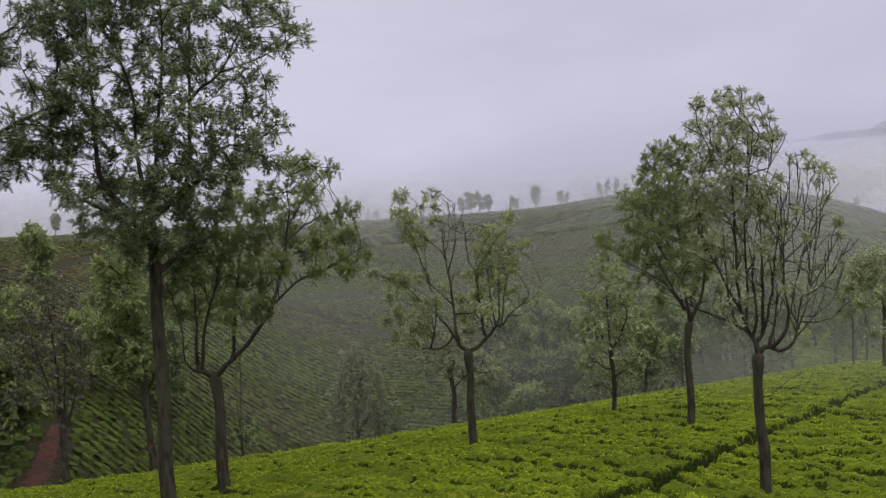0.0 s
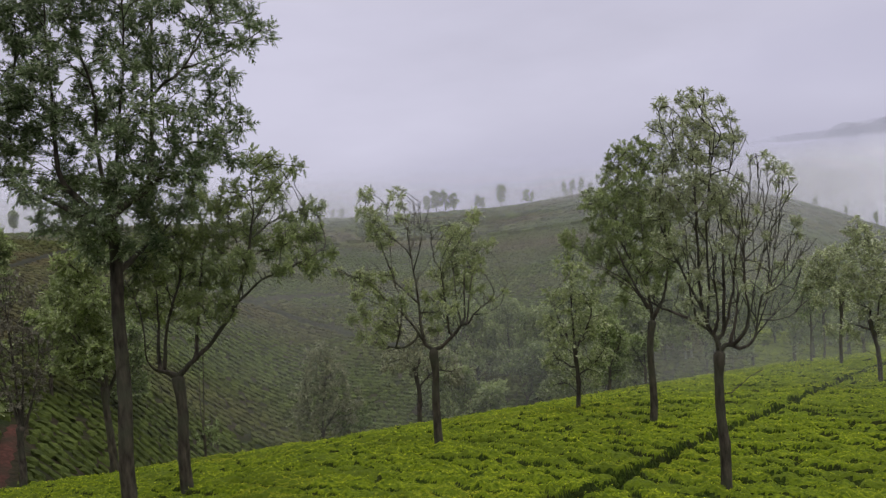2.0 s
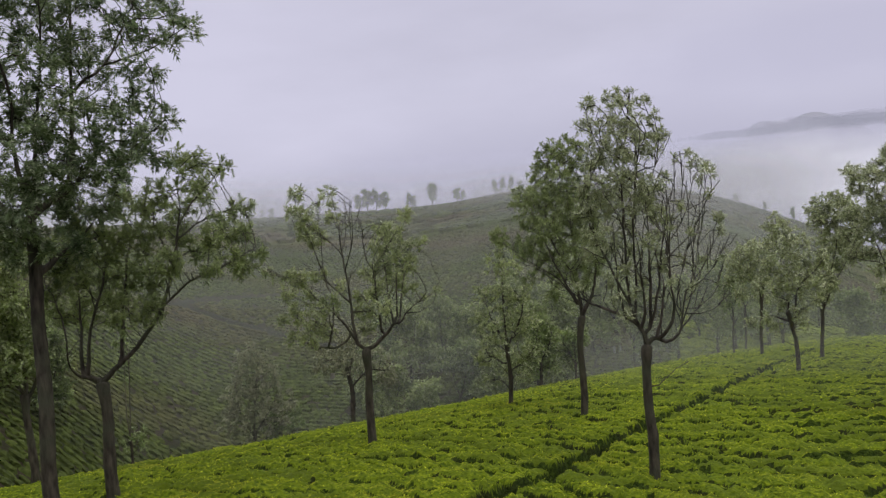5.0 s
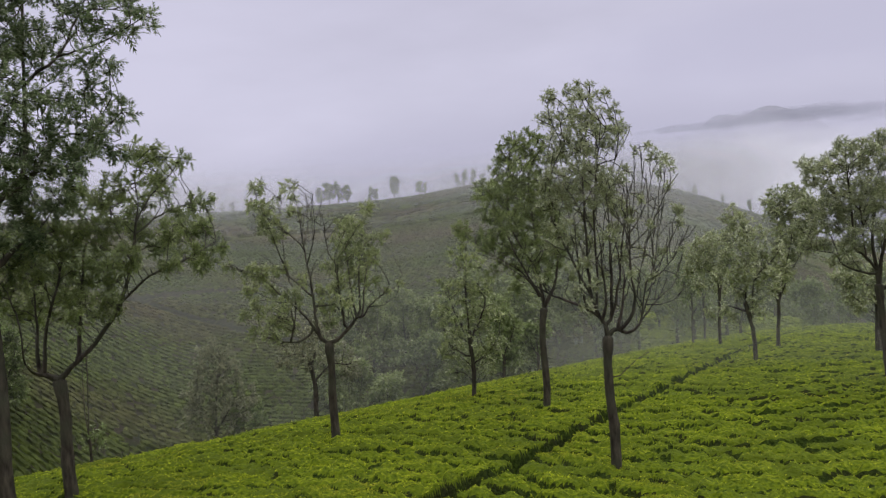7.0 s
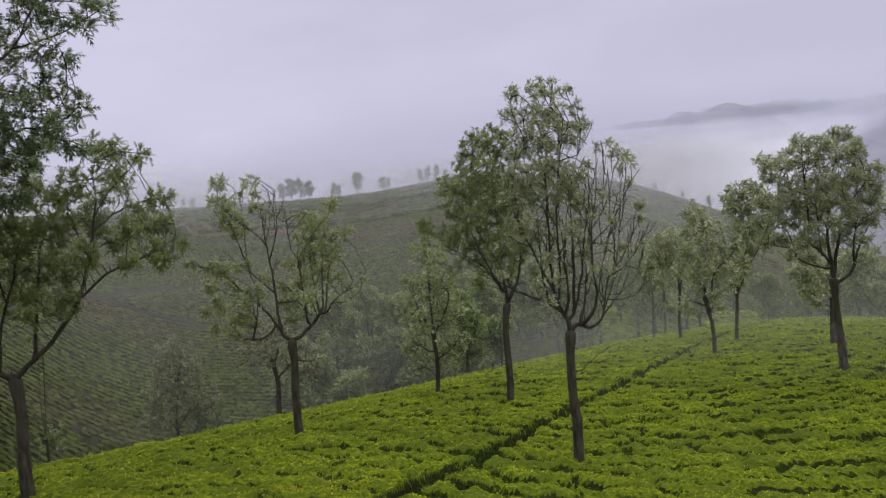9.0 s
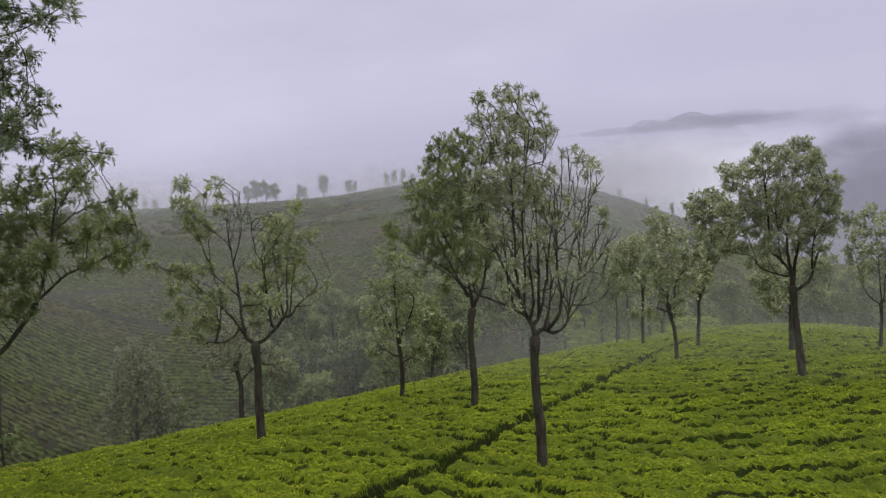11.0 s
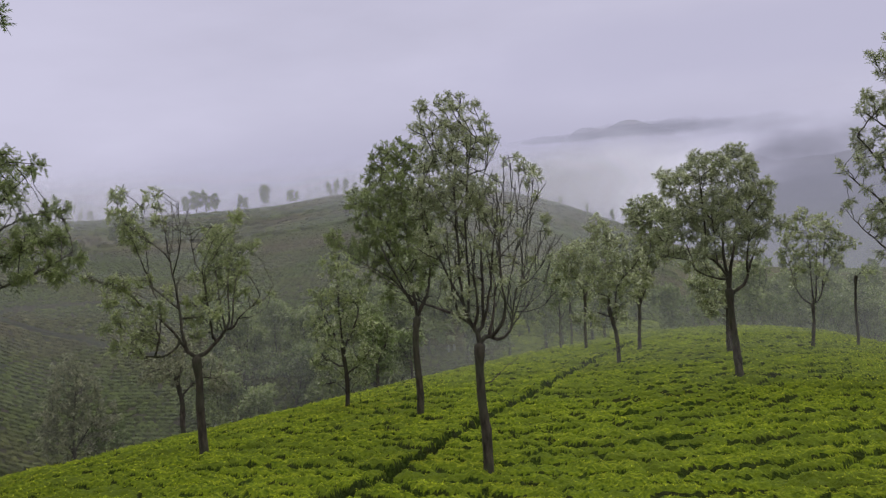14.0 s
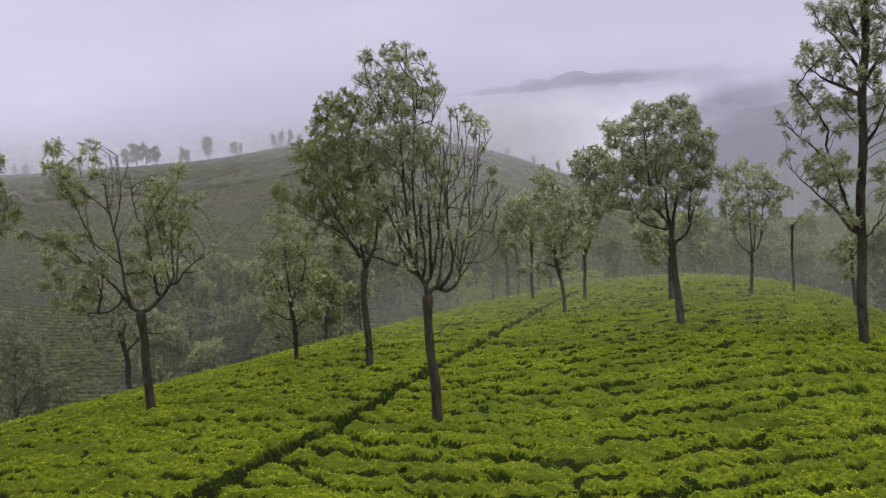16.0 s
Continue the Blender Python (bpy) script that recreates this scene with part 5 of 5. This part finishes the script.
shade_tree('tree_pole', 'tall bare lopped trunk with one leafy side shoot', 31.01, 32.38, 43.77,
    trunk=[(0.0, 0.0), (0.05, 1.6), (0.09, 3.27)], radius=0.067,
    limbs=[[(0.1, -0.0, 3.05), (0.27, -0.02, 3.4), (0.49, -0.07, 3.66)]],
    blobs=[(0.43, 0, 3.47, 0.48, 0.21, 8)], leaf=0.239, detail=1, whorl=14, leaves=LEAF_MID)
shade_tree('shade_tree', 'leaning shade tree with few drooping leaves in mist', 30.18, 27.92, 47.22,
    trunk=[(0.0, 0.0), (-0.01, 1.28), (-0.01, 2.28)], radius=0.091,
    limbs=[[(0.13, 2.11), (-0.06, 2.51), (-0.4, 2.72), (-0.95, 2.25)],
        [(0.13, 2.21), (0.21, 2.59), (0.13, 2.89)]],
    clumps=[(-0.4, 2.72, 0.26), (-0.86, 2.25, 0.21), (-1.08, 2.26, 0.14), (-0.05, 2.6, 0.3), (-0.25, 2.13, 0.3), (-0.2, 1.34, 0.24), (-0.52, 1.94, 0.19)],
    leaf=0.27, detail=1, whorl=8, leaves=LEAF_MID, leafy=1.60)
shade_tree('shade_tree', 'shade tree with dull green crown beside the tea path', 24.11, 47.08, 27.12,
    trunk=[(0.0, 0.0), (0.1, 1.74), (0.17, 3.16)], radius=0.1,
    limbs=[[(0.17, 3.16), (-0.07, 4.6), (-0.54, 5.78)],
        [(0.16, 2.88), (0.38, 4.0), (0.04, 6.02)],
        [(0.06, 1.17), (-0.44, 1.63), (-0.64, 1.78)]],
    clumps=[(-1.15, 5.25, 0.49), (-0.67, 5.93, 0.49), (-0.09, 6.18, 0.49), (-1.5, 4.42, 0.4), (-0.63, 4.64, 0.55), (0.05, 4.31, 0.49), (0.25, 3.3, 0.4),
            (-1.0, 3.53, 0.4), (-0.43, 1.77, 0.32), (-0.3, 5.33, 0.4), (0.53, 5.13, 0.4)],
    leaf=0.28, detail=1, whorl=8, leaves=LEAF_PALE, leafy=1.50)
shade_tree('shade_tree', 'thin straight shade tree fading into the mist', 25.79, 54.21, 25.44,
    trunk=[(0.0, 0.0), (0.09, 1.98), (0.09, 3.28)], radius=0.07,
    limbs=[[(0.09, 3.28), (0.01, 4.27), (-0.26, 4.94)],
        [(0.1, 2.96), (0.46, 3.91), (0.59, 4.55)]],
    clumps=[(-0.02, 3.94, 0.54), (0.43, 4.56, 0.43), (-0.46, 4.46, 0.46), (0.52, 3.58, 0.36), (-0.32, 3.15, 0.33)],
    leaf=0.31, detail=1, whorl=8, leaves=LEAF_WOOD, leafy=1.20)
shade_tree('shade_tree', 'small shade tree standing at the crest of the tea', 28.57, 58.06, 26.20,
    trunk=[(0.0, 0.0), (0.07, 1.92), (0.12, 2.96)], radius=0.085,
    limbs=[[(0.12, 2.96), (-0.02, 3.85), (-0.13, 4.73)],
        [(0.12, 2.96), (0.49, 3.81), (0.72, 4.5)]],
    clumps=[(0.19, 4.36, 0.56), (-0.28, 3.87, 0.42), (0.66, 3.8, 0.42), (0.41, 5.04, 0.46)],
    leaf=0.31, detail=1, whorl=8, leaves=LEAF_WOOD, leafy=1.20)
shade_tree('shade_tree', 'small leafy shade tree on the brow of the tea', 10.06, 43.86, 12.92,
    trunk=[(0.0, 0.0), (0.04, 0.74), (-0.01, 1.34)], radius=0.09,
    limbs=[[(-0.01, 1.34), (-0.1, 2.54), (0.05, 3.43)],
        [(0.01, 1.19), (0.55, 2.21), (0.74, 2.79)]],
    clumps=[(0.04, 3.28, 0.54), (0.58, 2.65, 0.48), (-0.32, 2.4, 0.52), (0.24, 1.92, 0.55), (0.64, 1.3, 0.4), (-0.39, 1.36, 0.4), (0.03, 1.04, 0.37)],
    leaf=0.31, detail=1, whorl=8, leaves=LEAF_WOOD, leafy=1.50)
shade_tree('shade_tree', 'low leafy shade tree behind the brow of tea', 13.19, 48.23, 15.30,
    trunk=[(0.0, 0.0), (0.02, 0.42), (0.02, 0.91)], radius=0.08,
    limbs=[[(0.02, 0.91), (0.0, 2.07), (0.21, 2.72)],
        [(0.02, 0.91), (-0.5, 1.93), (-0.79, 2.44)]],
    clumps=[(-0.3, 2.42, 0.54), (-0.68, 1.61, 0.47), (0.35, 2.38, 0.51), (-0.22, 1.25, 0.47), (-0.99, 1.95, 0.4)],
    leaf=0.31, detail=1, whorl=8, leaves=LEAF_WOOD, leafy=1.50)
shade_tree('valley_tree', 'multi-stemmed brownish tree by the red earth path', -18.45, 39.94, -24.80,
    trunk=[(0.0, 0.0), (0.02, 1.32), (0.02, 2.52)], radius=0.175,
    limbs=[[(0.02, -0.0, 2.39), (-0.07, -0.04, 4.52), (-0.28, -0.12, 7.73)],
        [(0.07, 0.0, 2.38), (0.22, 0.21, 4.49), (0.35, 0.66, 7.15)],
        [(0.11, -0.0, 2.24), (0.63, -0.07, 3.91), (0.98, -0.23, 6.02)],
        [(0.02, 0.0, 2.52), (-0.45, 0.23, 4.3), (-1.16, 0.73, 6.75)]],
    blobs=[(-0.36, 0, 8.54, 1.47, 1.32, 70),
        (-0.94, 0, 6.47, 1.61, 1.47, 60),
        (0.49, 0, 6.06, 1.47, 1.76, 50),
        (-0.33, 0, 4.29, 1.76, 1.17, 30)], leaf=0.212, detail=1, whorl=9, leaves=LEAF_BROWN, group="valley trees", thin=1.25, base=-7.76)
shade_tree('valley_tree', 'pale grey-green bushy tree standing in valley tea', -7.50, 65.57, -6.53,
    trunk=[(0.0, 0.0), (0.07, 1.3)], radius=0.164,
    limbs=[[(0.05, -0.0, 0.87), (-0.8, -0.04, 2.68), (-1.11, -0.12, 4.88)],
        [(0.06, 0.0, 1.08), (0.31, 0.21, 3.9), (0.72, 0.66, 6.49)],
        [(0.05, -0.0, 0.95), (1.15, -0.07, 2.53), (1.87, -0.23, 3.78)]],
    blobs=[(0.45, 0, 5.64, 1.76, 1.67, 90),
        (0.2, 0, 6.9, 1.2, 1.0, 40),
        (-0.75, 0, 3.55, 1.54, 1.76, 50),
        (1.41, 0, 3.38, 1.67, 1.76, 50),
        (0.24, 0, 1.94, 2.64, 1.1, 40)], leaf=0.278, detail=1, whorl=10, leaves=LEAF_DUST, group="valley trees", thin=1.25, base=-12.47)
shade_tree('valley_tree', 'valley tree with dark trunk and loose green boughs', 0.09, 52.00, 0.10,
    trunk=[(0.0, 0.0), (0.02, 1.45), (-0.14, 3.02)], radius=0.154,
    limbs=[[(-0.15, -0.0, 2.85), (-0.62, -0.04, 3.57), (-1.32, -0.12, 3.61)],
        [(-0.08, 0.0, 2.84), (0.26, 0.21, 3.86), (0.47, 0.66, 4.54)],
        [(-0.03, -0.0, 1.8), (1.06, -0.07, 2.78), (2.1, -0.23, 2.72)]],
    blobs=[(-0.81, 0, 3.6, 1.3, 1.2, 40),
        (0.26, 0, 4.3, 1.3, 1.4, 44),
        (1.47, 0, 3.1, 1.3, 1.0, 34),
        (2.2, 0, 2.3, 0.8, 0.7, 14)], leaf=0.22, detail=1, whorl=9, leaves=LEAF_DUST, group="valley trees", thin=1.25, base=-8.25)
shade_tree('dead_sapling', 'thin bare sapling with long leafless stems', -8.78, 34.91, -14.12,
    trunk=[(0.0, 0.0), (-0.01, 1.05)], radius=0.054,
    limbs=[[(0.0, 0.0, 0.93), (-0.08, 0.17, 2.21), (-0.03, 0.66, 4.07), (0.02, 1.06, 5.93)],
        [(0.0, -0.0, 0.93), (0.08, -0.05, 2.66), (0.13, -0.16, 4.52)],
        [(-0.03, 0.0, 0.7), (0.35, 0.26, 1.01), (0.55, 0.82, 1.34)]],
    blobs=[(0.17, 0, 1.03, 0.48, 0.43, 10),
        (0.02, 0, 4.99, 0.24, 1.44, 8)], leaf=0.163, detail=1, whorl=14, leaves=LEAF_WOOD, group="valley trees", thin=1.25, base=-6.19)

# a tree beside the bank, whose boughs reach in
shade_tree('shade_tree', 'large shade tree whose leafy boughs overhang the slope', -9.9, 15.1, -33.3,
    trunk=[(0, 0), (0.05, 2.0), (0.1, 5.0), (0.0, 7.0)], radius=0.121,
    limbs=[[(0.1, 0, 5.2), (0.5, 0.2, 6.2), (1.1, 0.3, 7.3), (1.5, 0.3, 8.6)], [(0.05, 0, 5.6), (0.9, -0.2, 6.4), (1.8, -0.3, 7.0), (2.8, -0.3, 7.6)],
        [(0.05, 0, 5.8), (-0.6, 0.3, 7.2), (-1.0, 0.4, 8.5)], [(0, 0, 6.8), (0.1, 0, 8), (0.3, 0.1, 9.5)]],
    blobs=[(1.7, 0, 6.5, 0.8, 0.4, 50), (2.6, 0, 6.9, 0.7, 0.35, 40), (2.2, 0, 7.0, 1.0, 0.5, 60), (3.0, 0, 7.6, 0.8, 0.5, 50), (2.4, 0, 8.6, 1.1, 0.7, 70), (0.5, 0, 8.4, 1.4, 1.2, 90), (1.2, 0, 10, 1.6, 0.8, 70), (3.0, 0, 9.4, 0.8, 0.6, 40)],
    leaf=0.2, detail=2, whorl=12, leaves=LEAF_DARK, thin=0.7)


def model_tree(height, spread, seed, leaves, stems=4, label="", clear=0.2, round_head=False):
    """A plain tree of the woods, to be copied about."""
    rng = np.random.RandomState(seed)
    fork = height * clear
    limbs = []
    for s in range(stems):
        a = 2 * math.pi * s / stems + rng.uniform(-0.5, 0.5)
        w, top = spread * rng.uniform(0.25, 0.6), height * rng.uniform(0.65, 0.95)
        limbs.append([(0, 0, fork), (w * 0.45 * math.cos(a), w * 0.45 * math.sin(a), fork + (top - fork) * 0.3), (w * math.cos(a), w * math.sin(a), top)])
    blobs = []
    for s in range(7):
        a, q = rng.uniform(0, 6.28), rng.uniform(0.3, 0.92)
        w = spread * rng.uniform(0.1, 0.62) * (1.15 - 0.6 * q)
        blobs.append((w * math.cos(a), w * math.sin(a), height * q, spread * rng.uniform(0.28, 0.42), height * rng.uniform(0.08, 0.14), 34))
    if round_head:
        blobs = [(spread * rng.uniform(-0.42, 0.42), spread * rng.uniform(-0.3, 0.3), height * q, spread * rng.uniform(0.2, 0.36), height * rng.uniform(0.08, 0.15), 22) for q in (0.4, 0.5, 0.58, 0.66, 0.76, 0.86, 0.94)]
    return shade_tree("valley_tree", label, 0, 0, 0, trunk=[(0, 0), (rng.uniform(-0.1, 0.1), fork * 0.5), (0, fork)], radius=0.016 * height + 0.02, limbs=limbs, blobs=blobs,
                      leaf=0.5, detail=0, leaves=leaves, whorl=7, group="valley trees", base=0.0, thin=1.0)


MODELS = [model_tree(8.5, 3.6, 1, LEAF_LUSH, 4, "mid-height green tree standing in the misty valley"),
          model_tree(7.0, 3.2, 2, LEAF_LUSH, 5, "pale-leaved slender tree standing in valley mist"),
          model_tree(9.5, 3.0, 3, LEAF_LUSH, 3, "tall narrow green tree with a bare lower trunk", 0.36),
          model_tree(6.0, 4.0, 4, LEAF_WOOD, 5, "low round dark-green tree on the misty slope", 0.14),
          model_tree(7.0, 3.0, 5, LEAF_WOOD, 5, "small grey tree on the misty ridge", 0.38, True),
          model_tree(8.0, 2.3, 6, LEAF_WOOD, 4, "small grey tree on the misty ridge", 0.42, True)]
used = [False] * len(MODELS)


def plant(which, az, d, scale, turn, lift=0.0, label=""):
    x, y = d * math.sin(radians(az)), d * math.cos(radians(az))
    z = float(ground(np.array(x), np.array(y))) + lift - 0.05
    m = pose(x, y, z, 0, 0, turn) @ Matrix.Diagonal((scale, scale, scale, 1))
    if not used[which]:
        used[which] = True
        ob = MODELS[which]
        ob.matrix_world = m
    else:
        ob = copy_thing(MODELS[which], pose(0, 0, 0))
        ob.matrix_world = m
    if label:
        ob["label"] = label
    return ob


# woods in the valley behind the brow
wood = random.Random(7)
for az, d, which, scale in [
        (2.5, 74, 1, 1.0), (4.2, 86, 0, 1.0), (5.0, 70, 1, 0.9), (6.4, 92, 0, 1.0), (7.4, 80, 3, 1.1), (8.6, 88, 1, 1.2), (9.6, 76, 0, 0.9), (10.6, 96, 3, 1.2), (12.3, 64, 0, 1.0),
        (13.0, 72, 1, 1.1), (13.8, 82, 2, 1.0), (14.6, 68, 2, 0.9), (16.6, 90, 0, 1.0), (17.2, 110, 3, 1.2), (19.2, 84, 2, 1.0), (20.8, 105, 0, 1.0), (22.0, 84, 2, 0.9), (23.4, 96, 1, 1.1),
        (24.5, 88, 2, 1.0), (25.6, 80, 2, 0.95), (26.6, 98, 0, 1.1), (27.6, 92, 2, 1.0), (28.4, 88, 1, 1.1), (3.4, 96, 3, 1.1), (11.4, 84, 2, 1.1), (15.2, 100, 1, 1.2), (18.2, 96, 1, 1.2),
        (-26.8, 58, 0, 1.0), (-23.0, 62, 1, 1.0), (-21.6, 70, 0, 0.9), (-19.0, 66, 3, 1.0), (-28.5, 50, 1, 1.0), (-25.6, 76, 2, 0.9), (-4.4, 72, 3, 0.7), (1.4, 80, 0, 0.8)]:
    plant(which, az, d, scale * wood.uniform(0.92, 1.08), wood.uniform(0, 360))
# beyond the crest of the spur
for az, d, which, scale in [(32.9, 96, 3, 0.95), (39.3, 84, 3, 0.6), (37.8, 100, 0, 0.9), (40.6, 110, 1, 1.0), (42.6, 78, 3, 0.7), (44.6, 92, 0, 0.9), (46.2, 84, 3, 0.8), (34.6, 120, 1, 1.0), (30.6, 110, 1, 1.0), (48.4, 66, 2, 0.8), (50.6, 72, 0, 0.9)]:
    plant(which, az, d, scale, wood.uniform(0, 360))
# misty woods to the side of the spur
for k in range(26):
    az = 35.5 + 16.5 * k / 25 + wood.uniform(-0.5, 0.5)
    plant(wood.choice((0, 1, 2, 3)), az, wood.uniform(85, 150), wood.uniform(0.75, 1.15), wood.uniform(0, 360))
for k in range(9):
    plant(wood.choice((4, 5)), 36.5 + 1.6 * k + wood.uniform(-0.5, 0.5), 295, wood.uniform(0.7, 1.3), wood.uniform(0, 360), label="small grey tree on the misty ridge")
# on the face of the far hill
for az, d, scale in [(-5.6, 150, 0.6), (-6.0, 175, 0.55), (-8.4, 140, 0.6), (-3.0, 190, 0.6), (-9.6, 200, 0.5), (-12.5, 170, 0.6)]:
    plant(wood.choice((0, 1, 2)), az, d, scale, wood.uniform(0, 360), label="small hazy tree between the far hillside tea rows")
# along its ridge
for az, which, scale in [(-5.0, 5, 0.55), (-4.4, 4, 0.6), (1.4, 4, 0.95), (2.0, 4, 1.2), (2.6, 5, 1.05), (3.2, 4, 1.0), (4.8, 5, 0.75), (5.1, 4, 0.7), (6.4, 4, 1.2), (8.1, 4, 0.8), (8.5, 5, 0.6), (10.7, 5, 0.75), (11.2, 5, 0.8), (11.8, 5, 0.78), (12.4, 4, 0.6),
                         (22.8, 4, 0.7), (26.2, 4, 0.5), (27.9, 5, 0.45), (29.5, 5, 0.6), (-24.6, 4, 0.6), (-11.5, 4, 0.7), (-10.4, 5, 0.7)]:
    plant(which, az, (168 if az < -20 else 300), scale * 1.0, wood.uniform(0, 360), label="small grey tree on the misty ridge")


# ---- mist lying in the valley and cloud on the mountain ----
def mist(name, d, az0, az1, low, top, mat, label, bend=0.0):
    a = np.radians(np.linspace(az0, az1, 60))
    h = np.linspace(low, top, 14)
    r = d * (1 + bend * np.sin(a * 5 + d))
    v = np.stack([np.repeat((r * np.sin(a))[None], 14, 0), np.repeat((r * np.cos(a))[None], 14, 0), np.repeat(h[:, None], 60, 1)], -1)
    return tagged(new(name, mesh_of(name, v.reshape(-1, 3), grid_faces(14, 60), mat, flat=False)), label, "mist", kind="structure")


scene.cycles.transparent_max_bounces = 24
# sheets stand in for haze: their colour gets paler and bluer further off
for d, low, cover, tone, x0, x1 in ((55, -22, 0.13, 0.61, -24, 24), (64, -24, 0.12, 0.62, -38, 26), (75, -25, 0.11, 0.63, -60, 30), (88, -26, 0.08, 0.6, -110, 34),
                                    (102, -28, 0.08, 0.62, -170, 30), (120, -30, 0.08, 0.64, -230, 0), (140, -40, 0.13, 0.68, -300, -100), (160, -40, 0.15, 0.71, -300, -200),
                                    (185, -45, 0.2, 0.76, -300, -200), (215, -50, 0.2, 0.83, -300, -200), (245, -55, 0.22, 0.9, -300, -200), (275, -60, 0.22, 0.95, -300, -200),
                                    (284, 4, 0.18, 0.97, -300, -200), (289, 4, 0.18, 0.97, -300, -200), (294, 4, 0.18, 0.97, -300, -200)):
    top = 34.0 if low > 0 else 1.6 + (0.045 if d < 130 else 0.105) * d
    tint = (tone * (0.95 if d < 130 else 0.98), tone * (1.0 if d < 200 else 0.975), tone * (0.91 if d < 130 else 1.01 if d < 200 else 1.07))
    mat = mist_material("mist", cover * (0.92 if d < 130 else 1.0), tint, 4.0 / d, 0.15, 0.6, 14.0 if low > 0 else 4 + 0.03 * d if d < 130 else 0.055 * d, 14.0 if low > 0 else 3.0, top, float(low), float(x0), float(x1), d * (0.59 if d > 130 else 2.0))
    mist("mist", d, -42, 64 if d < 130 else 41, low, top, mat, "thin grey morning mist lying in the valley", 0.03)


# low mist creeping over the crest of the spur
for d, top, cover in ((29, -1.6, 0.025), (32, -1.75, 0.035), (36, -2.0, 0.045), (40, -2.3, 0.05), (44, -2.5, 0.06)):
    mat = mist_material("crest_mist", cover, (0.6, 0.61, 0.59), 0.12, 0.15, 0.6, 1.6, 0.5, top, -8.0, 3.0, 17.0, 200.0)
    mist("mist", d, 4, 54, -8, top, mat, "thin low mist over the crest of the tea", 0.03)


def cloud_bank(az, d, slope, wide, tall, mat, label):
    """A far cloud: a shallow bowl of vapour, soft all round."""
    u, v = np.meshgrid(np.linspace(-1, 1, 25), np.linspace(-1, 1, 13), indexing="ij")
    p = np.stack([u * wide, 0.03 * wide * (u * u + v * v), v * tall], -1).reshape(-1, 3)
    ob = new("cloud", mesh_of("cloud", p, grid_faces(25, 13), mat, flat=False))
    ob.matrix_world = pose(d * math.sin(radians(az)), d * math.cos(radians(az)), EYE + slope * d, 0, 0, -az)
    return tagged(ob, label, "cloud", kind="structure")


GREY_CLOUD, WHITE_CLOUD = (0.84, 0.82, 1.07), (0.92, 0.90, 1.06)
DARK_CLOUD = (0.83, 0.83, 1.06)
cloud_bank(22, 1035, 0.03, 780, 190, cloud_material("cloud_haze", 0.94, GREY_CLOUD, 0.62, 780, 190, 0.15), "broad grey haze before the mountain")
cloud_bank(38, 975, 0.19, 640, 90, cloud_material("cloud_top", 0.8, GREY_CLOUD, 0.66, 640, 90, 0.45), "low grey cloud over the mountain top")
cloud_bank(32.2, 938, 0.107, 165, 15, cloud_material("cloud_streak", 0.85, DARK_CLOUD, 0.4, 165, 15, 0.62), "thin dark streak of cloud along mountain")
cloud_bank(38.0, 942, 0.100, 120, 20, cloud_material("cloud_wisp", 0.38, DARK_CLOUD, 0.44, 120, 20, 0.6), "faint grey wisp of cloud beside the mountain")
cloud_bank(26.5, 945, 0.106, 82, 7, cloud_material("cloud_tail", 0.6, DARK_CLOUD, 0.45, 82, 7, 0.4), "faint trailing end of the dark cloud")
cloud_bank(30.5, 900, 0.048, 210, 72, cloud_material("cloud_white", 0.9, WHITE_CLOUD, 0.79, 210, 72, 0.4), "white fog bank filling the far valley")
cloud_bank(42.0, 915, -0.012, 225, 135, cloud_material("cloud_grey", 0.95, DARK_CLOUD, 0.31, 260, 150, 0.5), "dim purple-grey cloud before the mountain")

# ---- two whitewashed marker stones on the far slope ----
WHITE = rough_material("whitewash", (0.22, 0.22, 0.21), (0.36, 0.36, 0.34), 5.0, bump=0.2)


def marker_stone(x, y, turn):
    """A squat whitewashed stone with a worn, rounded head."""
    bm = bmesh.new()
    bmesh.ops.create_cube(bm, size=1)
    bmesh.ops.scale(bm, vec=(0.28, 0.22, 0.85), verts=bm.verts)
    bmesh.ops.bevel(bm, geom=[e for e in bm.edges], offset=0.07, segments=2, affect="EDGES")
    me = bpy.data.meshes.new("marker_stone")
    bm.to_mesh(me)
    bm.free()
    me.materials.append(WHITE)
    ob = new("marker_stone", me)
    ob.matrix_world = pose(x, y, float(ground(np.array(x), np.array(y))) + 0.45, 0, 0, turn)
    return tagged(ob, "small whitewashed marker stone on the valley slope", "marker stone", "marker stones")


marker_stone(27.8, 86.1, 10)
marker_stone(28.4, 86.0, -6)
